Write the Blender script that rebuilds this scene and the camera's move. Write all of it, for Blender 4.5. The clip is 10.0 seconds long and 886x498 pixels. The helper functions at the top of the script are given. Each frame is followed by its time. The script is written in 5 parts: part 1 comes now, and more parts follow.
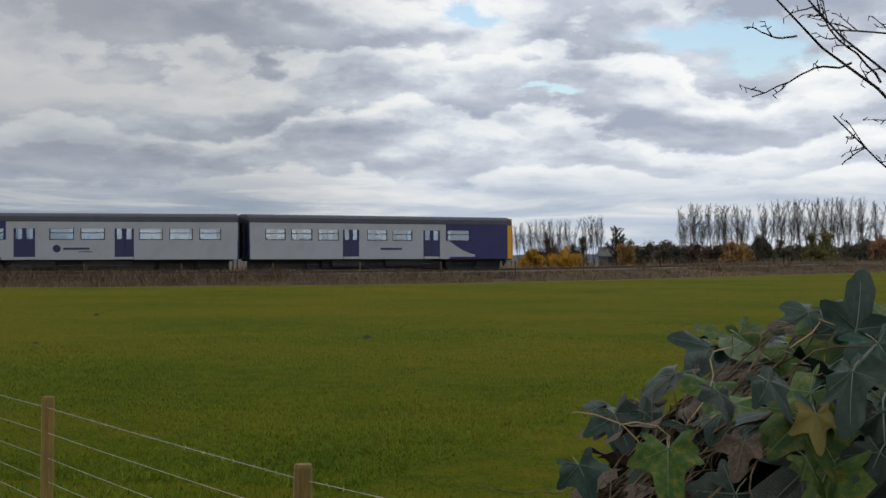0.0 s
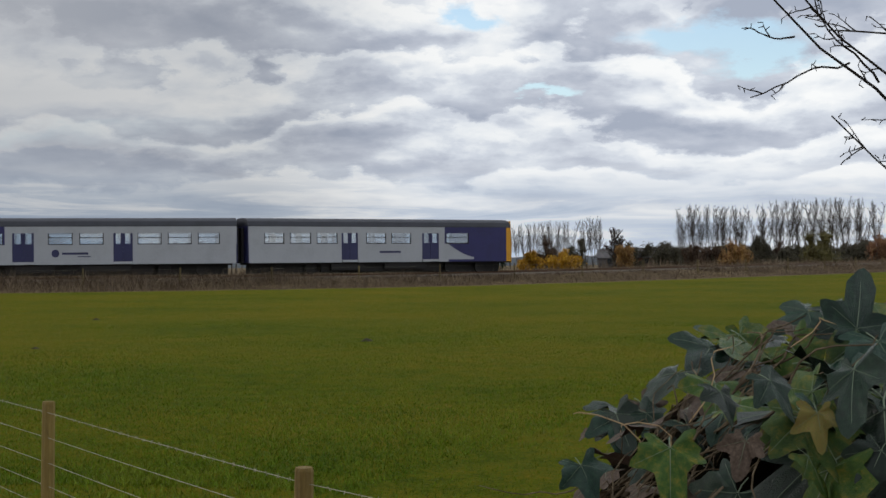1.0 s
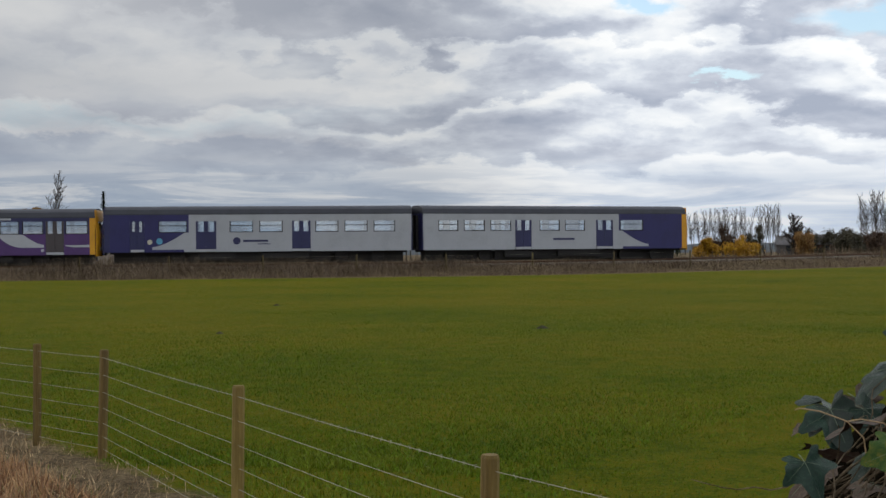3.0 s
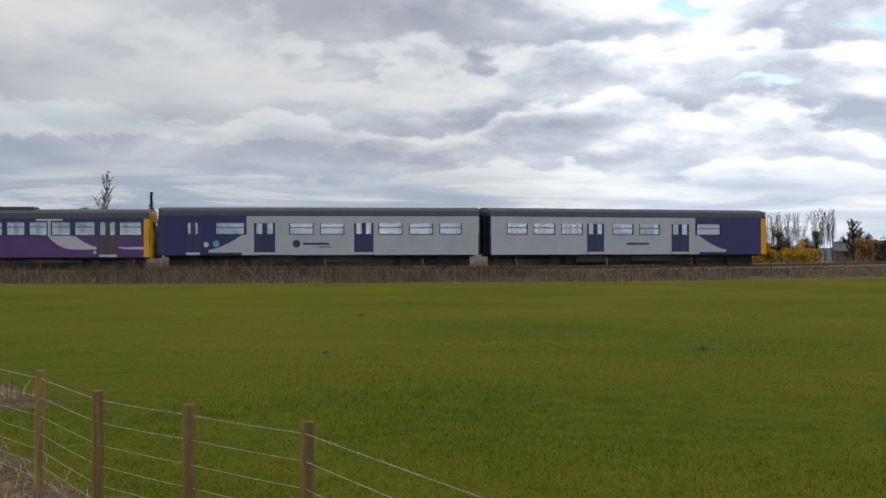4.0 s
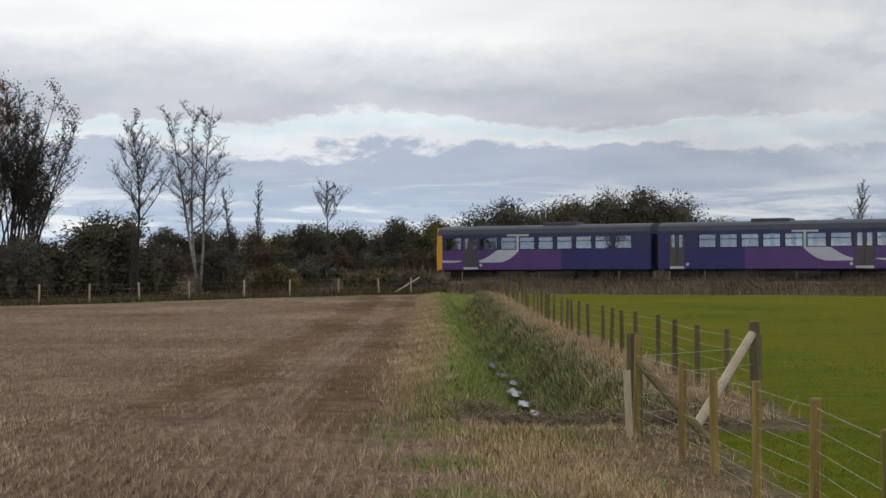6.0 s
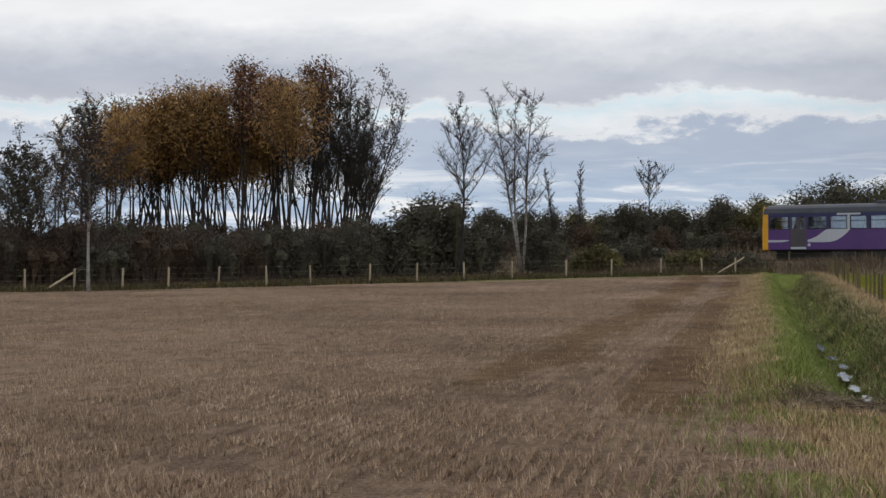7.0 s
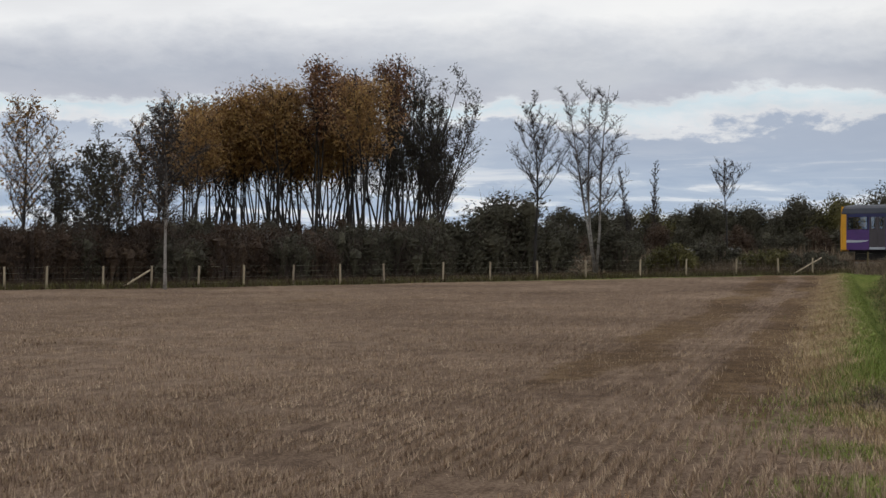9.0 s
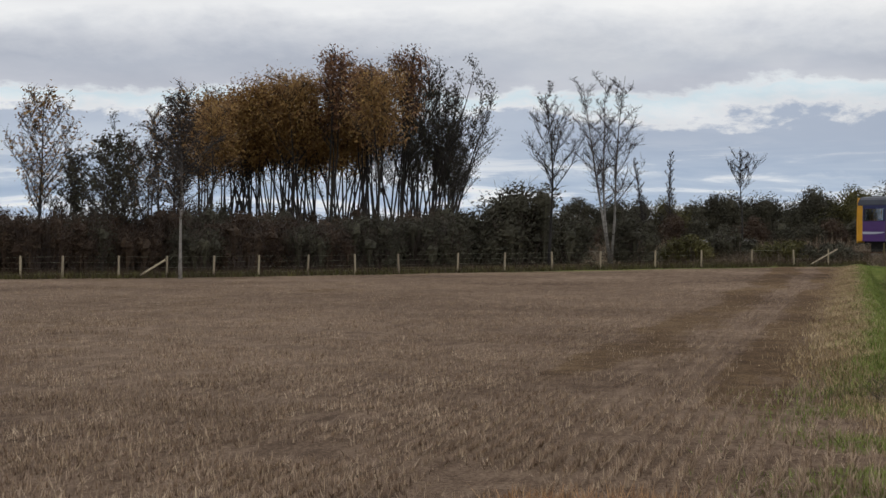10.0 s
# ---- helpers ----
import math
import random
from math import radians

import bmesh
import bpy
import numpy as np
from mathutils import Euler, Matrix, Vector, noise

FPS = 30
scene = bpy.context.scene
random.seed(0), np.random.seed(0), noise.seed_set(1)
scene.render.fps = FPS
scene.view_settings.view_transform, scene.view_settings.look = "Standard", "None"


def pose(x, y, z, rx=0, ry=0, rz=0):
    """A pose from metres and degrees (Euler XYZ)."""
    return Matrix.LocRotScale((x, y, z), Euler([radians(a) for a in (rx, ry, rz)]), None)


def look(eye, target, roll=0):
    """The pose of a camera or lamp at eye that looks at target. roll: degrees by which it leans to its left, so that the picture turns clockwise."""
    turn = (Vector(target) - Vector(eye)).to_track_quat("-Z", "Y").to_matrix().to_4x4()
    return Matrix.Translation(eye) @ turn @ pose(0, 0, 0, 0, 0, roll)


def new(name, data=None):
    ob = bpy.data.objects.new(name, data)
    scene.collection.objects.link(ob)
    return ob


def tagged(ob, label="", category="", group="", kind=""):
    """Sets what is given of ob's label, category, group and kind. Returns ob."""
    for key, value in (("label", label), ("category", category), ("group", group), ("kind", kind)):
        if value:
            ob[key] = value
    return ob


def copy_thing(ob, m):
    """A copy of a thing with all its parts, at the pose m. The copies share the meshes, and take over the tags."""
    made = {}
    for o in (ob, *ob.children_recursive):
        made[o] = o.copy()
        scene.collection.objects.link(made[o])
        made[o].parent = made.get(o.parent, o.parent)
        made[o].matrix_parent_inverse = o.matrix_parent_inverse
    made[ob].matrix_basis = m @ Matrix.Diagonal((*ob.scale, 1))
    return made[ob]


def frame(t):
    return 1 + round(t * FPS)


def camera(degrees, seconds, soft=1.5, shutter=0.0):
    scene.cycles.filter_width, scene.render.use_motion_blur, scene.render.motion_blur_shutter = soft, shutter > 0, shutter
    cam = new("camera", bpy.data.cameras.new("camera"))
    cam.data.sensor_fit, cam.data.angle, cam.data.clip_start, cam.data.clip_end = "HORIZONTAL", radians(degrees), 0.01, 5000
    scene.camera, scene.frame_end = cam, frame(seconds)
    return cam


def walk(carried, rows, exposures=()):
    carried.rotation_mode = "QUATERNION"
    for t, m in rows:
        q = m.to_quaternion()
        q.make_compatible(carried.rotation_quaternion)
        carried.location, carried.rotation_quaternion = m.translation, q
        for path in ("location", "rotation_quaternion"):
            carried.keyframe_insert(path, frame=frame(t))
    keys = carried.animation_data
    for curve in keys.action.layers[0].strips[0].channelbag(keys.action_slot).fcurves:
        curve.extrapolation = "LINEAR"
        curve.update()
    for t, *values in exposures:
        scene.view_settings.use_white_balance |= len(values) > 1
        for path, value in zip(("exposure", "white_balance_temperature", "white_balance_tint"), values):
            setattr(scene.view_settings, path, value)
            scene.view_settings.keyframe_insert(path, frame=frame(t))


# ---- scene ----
# time, place, heading to the left of +y, tilt up, lean
ROWS = [
    (0, 1.514, -5.724, 1.644, -16.33, 0.55, -0.17),
    (0.5, 1.512, -5.727, 1.642, -16.51, 0.61, -0.18),
    (1, 1.510, -5.728, 1.643, -16.38, 0.66, -0.52),
    (1.5, 1.501, -5.730, 1.646, -16.01, 0.75, -0.96),
    (2, 1.488, -5.731, 1.647, -14.15, 0.83, -0.94),
    (2.2, 1.476, -5.730, 1.645, -13.07, 0.70, -0.88),
    (3.3, 1.461, -5.727, 1.652, -6.52, 0.03, -0.49),
    (3.5, 1.459, -5.727, 1.646, -4.77, -0.02, -0.55),
    (4, 0.310, -1.218, 1.728, -7.75, 0.34, -0.12),
    (4.5, 0.000, 0.000, 1.750, 0.00, 0.23, 0.30),
    (5, 0.000, 0.000, 1.750, 8.56, 0.10, 0.06),
    (5.5, 0.000, 0.000, 1.750, 16.74, 0.43, 0.07),
    (6, 0.000, 0.000, 1.750, 22.26, 0.86, -0.18),
    (6.2, 0.000, 0.000, 1.750, 25.77, 0.85, -0.21),
    (7.3, 0.000, 0.000, 1.750, 37.14, -0.01, -0.21),
    (7.5, 0.000, 0.000, 1.750, 37.99, 0.14, -0.25),
    (8, 0.000, 0.000, 1.750, 38.65, 0.67, -0.11),
    (8.5, 0.000, 0.000, 1.750, 38.55, 0.50, -0.08),
    (9, 0.000, 0.000, 1.750, 38.31, 0.03, 0.05),
    (9.5, 0.000, 0.000, 1.750, 38.44, -0.08, 0.00),
    (10, 0.000, 0.000, 1.750, 38.91, -0.36, 0.20),
]


def stance(x, y, z, yaw, pitch, roll):
    ya, pi = radians(yaw), radians(pitch)
    ahead = Vector((-math.sin(ya) * math.cos(pi), math.cos(ya) * math.cos(pi), math.sin(pi)))
    eye = Vector((x, y, z))
    return look(eye, eye + ahead * 10, roll)


cam = camera(35.0, 10.0, soft=1.5)
walk(cam, [(r[0], stance(*r[1:])) for r in ROWS], [(0, -0.60), (2.2, -0.53), (3.5, -0.40), (4.2, -0.25), (5.0, -0.22), (6.2, -0.20), (7.3, -0.28), (10, -0.34)])

# ---- world and sun: broken cloud, soft light ----
SUN_EL, SUN_AZ = radians(24), radians(-60)
scene.view_settings.exposure = 0.0
world = bpy.data.worlds.new("sky")
scene.world = world
world.use_nodes = True


class Nodes:
    """Short hand for node trees."""

    def __init__(self, tree, keep=False):
        self.tree = tree
        if not keep:
            tree.nodes.clear()

    def add(self, kind, **props):
        n = self.tree.nodes.new(kind)
        for k, v in props.items():
            setattr(n, k, v)
        return n

    def put(self, socket, value):
        if isinstance(value, bpy.types.NodeSocket):
            self.tree.links.new(value, socket)
        elif value is not None:
            if hasattr(socket.default_value, "__len__") and len(socket.default_value) == 4 and len(value) == 3:
                value = (*value, 1)
            socket.default_value = value

    def math(self, op, a, b=None, c=None, clamp=False):
        n = self.add("ShaderNodeMath", operation=op, use_clamp=clamp)
        for i, v in enumerate((a, b, c)):
            self.put(n.inputs[i], v)
        return n.outputs[0]

    def mix(self, f, a, b):
        n = self.add("ShaderNodeMix", data_type="RGBA")
        self.put(n.inputs[0], f), self.put(n.inputs[6], a), self.put(n.inputs[7], b)
        return n.outputs[2]

    def noise(self, vec, scale, detail=4, rough=0.55, distort=0.0):
        n = self.add("ShaderNodeTexNoise")
        self.put(n.inputs["Vector"], vec)
        n.inputs["Scale"].default_value, n.inputs["Detail"].default_value = scale, detail
        n.inputs["Roughness"].default_value, n.inputs["Distortion"].default_value = rough, distort
        return n.outputs["Fac"]

    def ramp(self, fac, stops, mode="LINEAR"):
        n = self.add("ShaderNodeValToRGB")
        n.color_ramp.interpolation = mode
        self.put(n.inputs[0], fac)
        el = n.color_ramp.elements
        while len(el) < len(stops):
            el.new(0.5)
        for e, (p, c) in zip(el, stops):
            e.position = p
            e.color = (*c, 1) if hasattr(c, "__len__") else (c, c, c, 1)
        return n.outputs[0]

    def map(self, vec, loc=(0, 0, 0), rot=(0, 0, 0), scale=(1, 1, 1)):
        n = self.add("ShaderNodeMapping")
        self.put(n.inputs[0], vec)
        n.inputs[1].default_value, n.inputs[2].default_value, n.inputs[3].default_value = loc, rot, scale
        return n.outputs[0]


w = Nodes(world.node_tree)
ray_dir = w.add("ShaderNodeTexCoord").outputs["Generated"]
sep = w.add("ShaderNodeSeparateXYZ")
w.put(sep.inputs[0], ray_dir)
el = w.math("ARCSINE", sep.outputs[2])
az = w.math("ARCTAN2", sep.outputs[0], sep.outputs[1])
# heaped cloud on one side, long banks on the other, foreshortened towards the horizon and lit from above
up_el = w.math("MAXIMUM", el, 0.0)


def cloud_field(across, height, depth, size, shift, gain, rough=0.54):
    at = w.add("ShaderNodeCombineXYZ")
    w.put(at.inputs[0], w.math("MULTIPLY", az, across))
    w.put(at.inputs[1], height)
    at.inputs[2].default_value = depth
    puff = w.noise(at.outputs[0], size, 8, rough, 0.15)
    puff_over = w.noise(w.map(at.outputs[0], (0.0, shift, 0)), size, 8, rough, 0.15)
    wide = w.noise(w.map(at.outputs[0], (5.1, 2.2, 0), (0, 0, 0), (0.5, 0.8, 1)), size * 0.6, 3, 0.5)
    lit_up = w.math("MULTIPLY", w.math("SUBTRACT", puff, puff_over), gain)
    return at.outputs[0], w.math("ADD", w.math("ADD", w.math("MULTIPLY", puff, 0.58), w.math("MULTIPLY", wide, 0.42)), lit_up)


heap_y = w.math("MULTIPLY", w.math("LOGARITHM", w.math("ADD", up_el, 0.075), 2.718), 5.2)
flat, heaps = cloud_field(10.0, heap_y, 2.35, 0.72, 0.34, 0.85, 0.52)
# ragged headings, in degrees, for single clouds and clear gaps
frayed = w.noise(flat, 1.7, 6, 0.6)
frayed_up = w.noise(w.map(flat, (3.3, 7.7, 1.0)), 1.7, 6, 0.6)
az_deg = w.math("ADD", w.math("MULTIPLY", az, 57.3), w.math("MULTIPLY_ADD", frayed, 7.0, -3.5))
el_deg = w.math("ADD", w.math("MULTIPLY", el, 57.3), w.math("MULTIPLY_ADD", frayed_up, 2.8, -1.4))


def heap_at(across, height, half_width, half_height):
    """1 in the middle of a cloud, falling to 0 at its rim."""
    ca = w.math("MULTIPLY_ADD", az_deg, 1 / half_width, -across / half_width)
    ch = w.math("MULTIPLY_ADD", el_deg, 1 / half_height, -height / half_height)
    return w.math("EXPONENT", w.math("MULTIPLY", w.math("MULTIPLY_ADD", ca, ca, w.math("MULTIPLY", ch, ch)), -1.0))


# heading, height, half width, half height, lighter or darker
for across, height, hw, hh, gain in (
        (5.5, 9.4, 7.5, 1.6, -0.27), (13.5, 8.6, 3.6, 1.1, -0.20), (21.0, 8.3, 2.6, 1.2, -0.24), (31.0, 10.3, 5.5, 1.2, -0.32),
        (25.4, 7.4, 2.0, 1.5, 0.24), (18.6, 8.7, 1.6, 0.9, 0.20), (9.0, 6.2, 8.0, 0.8, 0.14), (6.0, 4.3, 3.4, 0.5, -0.20),
        (-1.5, 7.4, 2.5, 1.2, 0.16), (23.0, 3.2, 9.0, 0.5, 0.08), (12.0, 3.2, 5.0, 0.5, 0.14), (-8.0, 7.6, 4.5, 1.5, 0.16),
        (15.0, 5.3, 3.0, 0.5, -0.12), (24.5, 5.4, 3.5, 0.5, -0.13), (30.5, 5.8, 3.0, 0.6, 0.10)):
    heaps = w.math("MULTIPLY_ADD", heap_at(across, height, hw, hh), gain, heaps)
# ranks of heaped cloud, one behind the other: white tops against the grey base of the rank above
rank_at = w.add("ShaderNodeCombineXYZ")
w.put(rank_at.inputs[0], w.math("MULTIPLY", az, 8.0))
w.put(rank_at.inputs[1], w.math("MULTIPLY", up_el, 16.0))
rank_at.inputs[2].default_value = 4.4
swell = w.noise(rank_at.outputs[0], 0.9, 3, 0.5)
puffs = w.math("ABSOLUTE", w.math("MULTIPLY_ADD", w.noise(rank_at.outputs[0], 3.0, 6, 0.6), 2.0, -1.0))
rank = w.math("ADD", w.math("MULTIPLY", w.math("LOGARITHM", w.math("ADD", up_el, 0.06), 2.718), 3.6), w.math("MULTIPLY_ADD", swell, 3.4, w.math("MULTIPLY", puffs, -0.55)))
rank_tone = w.ramp(w.math("FRACT", rank), [(0.0, 0.52), (0.09, 0.14), (0.30, 0.18), (0.68, 0.70), (0.84, 1.0), (0.94, 0.95), (1.0, 0.56)], "EASE")
heaps = w.math("ADD", w.math("MULTIPLY_ADD", heaps, 0.72, 0.055), w.math("MULTIPLY", rank_tone, 0.22))
_, banks = cloud_field(6.0, w.math("MULTIPLY", up_el, 21.0), 7.2, 0.62, 0.3, 1.0, 0.5)
turn_f = w.math("MULTIPLY_ADD", az, 2.2, 0.62, True)
tone = w.math("ADD", w.math("MULTIPLY", heaps, turn_f), w.math("MULTIPLY", banks, w.math("SUBTRACT", 1.0, turn_f)))
cloud = w.ramp(tone, [(0.30, (0.42, 0.47, 0.575)), (0.41, (0.56, 0.605, 0.70)), (0.50, (0.73, 0.78, 0.86)), (0.56, (0.88, 0.92, 0.965)), (0.66, (1.03, 1.045, 1.05))])
# long level banks with bright rims on the left
warp_at = w.add("ShaderNodeCombineXYZ")
w.put(warp_at.inputs[0], w.math("MULTIPLY", az, 7.0))
w.put(warp_at.inputs[1], w.math("MULTIPLY", el, 18.0))
warp_at.inputs[2].default_value = 1.7
warp = w.noise(warp_at.outputs[0], 0.9, 8, 0.62, 0.25)
band_el = w.math("MULTIPLY", w.math("ADD", el, w.math("ADD", w.math("MULTIPLY_ADD", warp, 0.07, -0.030), w.math("MULTIPLY", puffs, -0.016))), 4.775)
band = w.ramp(band_el, [(0.0, (0.46, 0.56, 0.70)), (0.13, (0.54, 0.63, 0.74)), (0.20, (0.60, 0.68, 0.78)), (0.215, (0.88, 0.90, 0.92)), (0.235, (0.42, 0.50, 0.63)), (0.41, (0.46, 0.53, 0.65)), (0.43, (0.90, 0.91, 0.92)), (0.48, (0.70, 0.84, 0.90)), (0.50, (0.80, 0.84, 0.87)), (0.52, (0.57, 0.59, 0.655)), (0.61, (0.49, 0.525, 0.60)), (0.70, (0.70, 0.72, 0.765)), (0.80, (0.98, 0.98, 0.98))])
cloud = w.mix(w.math("MULTIPLY", w.math("SUBTRACT", 1.0, turn_f), 0.76), cloud, band)
# thin pale layer low over the horizon
streak_at = w.add("ShaderNodeCombineXYZ")
w.put(streak_at.inputs[0], w.math("MULTIPLY", az, 4.0))
w.put(streak_at.inputs[1], w.math("MULTIPLY", el, 42.0))
streak = w.noise(streak_at.outputs[0], 1.6, 7, 0.62, 0.5)
low_left = w.ramp(streak, [(0.38, (0.40, 0.50, 0.65)), (0.50, (0.50, 0.59, 0.72)), (0.55, (0.74, 0.79, 0.86)), (0.62, (0.92, 0.94, 0.96))])
low_right = w.ramp(streak, [(0.36, (0.50, 0.58, 0.70)), (0.50, (0.64, 0.70, 0.79)), (0.60, (0.82, 0.85, 0.88)), (0.70, (0.94, 0.95, 0.96))])
low = w.mix(w.math("MULTIPLY_ADD", az, 2.0, 0.12, True), low_left, low_right)
rise = w.ramp(w.math("MULTIPLY", el, 5.0), [(0.14, 0.0), (0.40, 1.0)], "EASE")
grey = w.mix(rise, low, cloud)
# gaps of clear sky
hole = w.math("MULTIPLY", heap_at(27.2, 9.0, 3.3, 0.75), 1.1)
for spot in ((17.8, 10.0, 1.5, 0.55), (29.6, 8.0, 1.8, 0.6), (20.4, 6.9, 1.6, 0.25)):
    hole = w.math("ADD", hole, heap_at(*spot))
gap = w.math("MULTIPLY", w.ramp(hole, [(0.28, 0.0), (0.75, 0.95)]), w.math("MULTIPLY", rise, turn_f))
nish = w.add("ShaderNodeTexSky", sky_type="NISHITA", sun_disc=False, sun_elevation=SUN_EL, sun_rotation=SUN_AZ)
sky_bg, cloud_bg, mix_bg = w.add("ShaderNodeBackground"), w.add("ShaderNodeBackground"), w.add("ShaderNodeMixShader")
w.put(sky_bg.inputs[0], nish.outputs[0])
sky_bg.inputs[1].default_value = 0.30
w.put(cloud_bg.inputs[0], grey)
w.put(cloud_bg.inputs[1], w.math("MULTIPLY", 1.45, w.ramp(w.math("MULTIPLY_ADD", az, 0.6, 0.5), [(0.24, 0.79), (0.40, 0.61), (0.58, 0.64), (0.68, 0.92), (0.80, 0.95)], "EASE")))
w.put(mix_bg.inputs[0], w.math("SUBTRACT", 1.0, gap)), w.put(mix_bg.inputs[1], sky_bg.outputs[0]), w.put(mix_bg.inputs[2], cloud_bg.outputs[0])
w.put(w.add("ShaderNodeOutputWorld").inputs[0], mix_bg.outputs[0])

sun = new("sun", bpy.data.lights.new("sun", "SUN"))
sun.data.energy, sun.data.angle, sun.data.color = 0.9, radians(14), (1.0, 0.95, 0.88)
sun.matrix_world = pose(0, 0, 30, 90 - math.degrees(SUN_EL), 0, -math.degrees(SUN_AZ) + 180)

# ---- materials ----


def material(name, colours, scale=3.0, rough=0.8, metal=0.0, bump=0.15, fine_scale=None, spread=0.0, stretch=(1, 1, 1), rnd="object", spec=0.5):
    """Colours blended by noise at two sizes, with fine relief; spread varies it from piece to piece."""
    m = bpy.data.materials.new(name)
    m.use_nodes = True
    n = Nodes(m.node_tree)
    at = n.map(n.add("ShaderNodeTexCoord").outputs["Object"], scale=stretch)
    a = n.noise(at, scale, 5, 0.6)
    b = n.noise(at, fine_scale or scale * 9, 4, 0.65)
    f = n.math("ADD", n.math("MULTIPLY", a, 0.6), n.math("MULTIPLY", b, 0.4))
    k = len(colours)
    col = n.ramp(f, [(0.33 + 0.34 * i / max(k - 1, 1), c) for i, c in enumerate(colours)])
    if spread:
        src = n.add("ShaderNodeObjectInfo").outputs["Random"] if rnd == "object" else n.add("ShaderNodeNewGeometry").outputs["Random Per Island"]
        hsv = n.add("ShaderNodeHueSaturation")
        n.put(hsv.inputs["Value"], n.math("ADD", n.math("MULTIPLY", src, 2 * spread), 1 - spread))
        n.put(hsv.inputs["Hue"], n.math("ADD", n.math("MULTIPLY", src, 0.05 * spread), 0.5 - 0.025 * spread))
        n.put(hsv.inputs["Color"], col)
        col = hsv.outputs[0]
    p = n.add("ShaderNodeBsdfPrincipled")
    n.put(p.inputs["Base Color"], col)
    p.inputs["Roughness"].default_value, p.inputs["Metallic"].default_value = rough, metal
    p.inputs["Specular IOR Level"].default_value = spec
    if bump:
        bp = n.add("ShaderNodeBump")
        bp.inputs["Strength"].default_value, bp.inputs["Distance"].default_value = bump, 0.02
        n.put(bp.inputs["Height"], b), n.put(p.inputs["Normal"], bp.outputs[0])
    n.put(n.add("ShaderNodeOutputMaterial").inputs[0], p.outputs[0])
    return m


def leaf_material(name, colours, spread=0.45, rough=0.6, scale=0.6):
    """Foliage: every leaf has its own tone; a little light passes through."""
    m = material(name, colours, scale, rough, 0, 0, scale * 6, spread, rnd="island", spec=0.1)
    n = m.node_tree
    p = next(x for x in n.nodes if x.type == "BSDF_PRINCIPLED")
    p.inputs["Subsurface Weight"].default_value = 0.0
    return m


def glass_material(name, tint=(0.8, 0.85, 0.88), gloss=0.12):
    m = bpy.data.materials.new(name)
    m.use_nodes = True
    n = Nodes(m.node_tree)
    t, g, x = n.add("ShaderNodeBsdfTransparent"), n.add("ShaderNodeBsdfGlossy"), n.add("ShaderNodeMixShader")
    n.put(t.inputs[0], tint)
    g.inputs["Roughness"].default_value = 0.03
    x.inputs[0].default_value = gloss
    n.put(x.inputs[1], t.outputs[0]), n.put(x.inputs[2], g.outputs[0])
    n.put(n.add("ShaderNodeOutputMaterial").inputs[0], x.outputs[0])
    return m


M_WOOD = material("fence_timber", [(0.082, 0.053, 0.012), (0.185, 0.125, 0.030), (0.285, 0.205, 0.060)], 7, 0.8, 0, 0.7, 45, 0.25, (1, 1, 0.12))
M_WOOD_GREY = material("weathered_timber", [(0.058, 0.043, 0.016), (0.108, 0.082, 0.032), (0.17, 0.135, 0.056)], 5, 0.85, 0, 0.5, 40, 0.25, (1, 1, 0.12))
M_WOOD_PALE = material("pale_timber", [(0.22, 0.17, 0.11), (0.34, 0.27, 0.18), (0.42, 0.35, 0.25)], 6, 0.8, 0, 0.4, 40, 0.2, (1, 1, 0.12))
M_WIRE = material("galvanised_wire", [(0.24, 0.23, 0.17), (0.42, 0.40, 0.30)], 8, 0.6, 0.1, 0)
M_BARK = material("bark", [(0.012, 0.010, 0.008), (0.023, 0.019, 0.016), (0.040, 0.033, 0.028)], 4, 0.9, 0, 0.6, 25, 0.25, (1, 1, 0.4))
# wood of far poplars: twig colour lightened to paint in distance haze
M_HAZED_TWIG = material("hazed_far_twigs", [(0.034, 0.027, 0.022), (0.052, 0.042, 0.034), (0.078, 0.064, 0.053)], 1.2, 0.9, 0, 0, 10, 0.2)
M_TWIG = material("twigs", [(0.016, 0.012, 0.010), (0.029, 0.022, 0.018), (0.048, 0.037, 0.031)], 1.2, 0.9, 0, 0, 10, 0.3)
M_BRAMBLE = material("bramble_stems", [(0.032, 0.021, 0.016), (0.058, 0.039, 0.030), (0.092, 0.066, 0.051)], 1.2, 0.9, 0, 0, 10, 0.3, rnd="island")
M_BROWN_LEAF = leaf_material("brown_leaves", [(0.125, 0.066, 0.024), (0.235, 0.130, 0.046), (0.34, 0.20, 0.074)])
M_RUST_LEAF = leaf_material("rust_leaves", [(0.115, 0.058, 0.032), (0.195, 0.10, 0.054), (0.275, 0.15, 0.08)])
M_DARK_LEAF = leaf_material("dark_leaves", [(0.033, 0.030, 0.021), (0.056, 0.051, 0.034), (0.092, 0.081, 0.052)], 0.22)
M_OLIVE_LEAF = leaf_material("olive_leaves", [(0.042, 0.038, 0.015), (0.078, 0.07, 0.025), (0.13, 0.11, 0.038)])
M_GOLD_LEAF = leaf_material("golden_leaves", [(0.20, 0.10, 0.010), (0.34, 0.18, 0.016), (0.45, 0.26, 0.03)])
M_SCRUB = leaf_material("scrub_twigs", [(0.034, 0.022, 0.015), (0.060, 0.039, 0.026), (0.098, 0.064, 0.040)], 0.22)
M_CONIFER = leaf_material("conifer_needles", [(0.008, 0.014, 0.009), (0.016, 0.026, 0.015), (0.03, 0.04, 0.02)])
M_STRAW = leaf_material("dry_grass", [(0.21, 0.138, 0.074), (0.37, 0.262, 0.15), (0.51, 0.385, 0.23)])
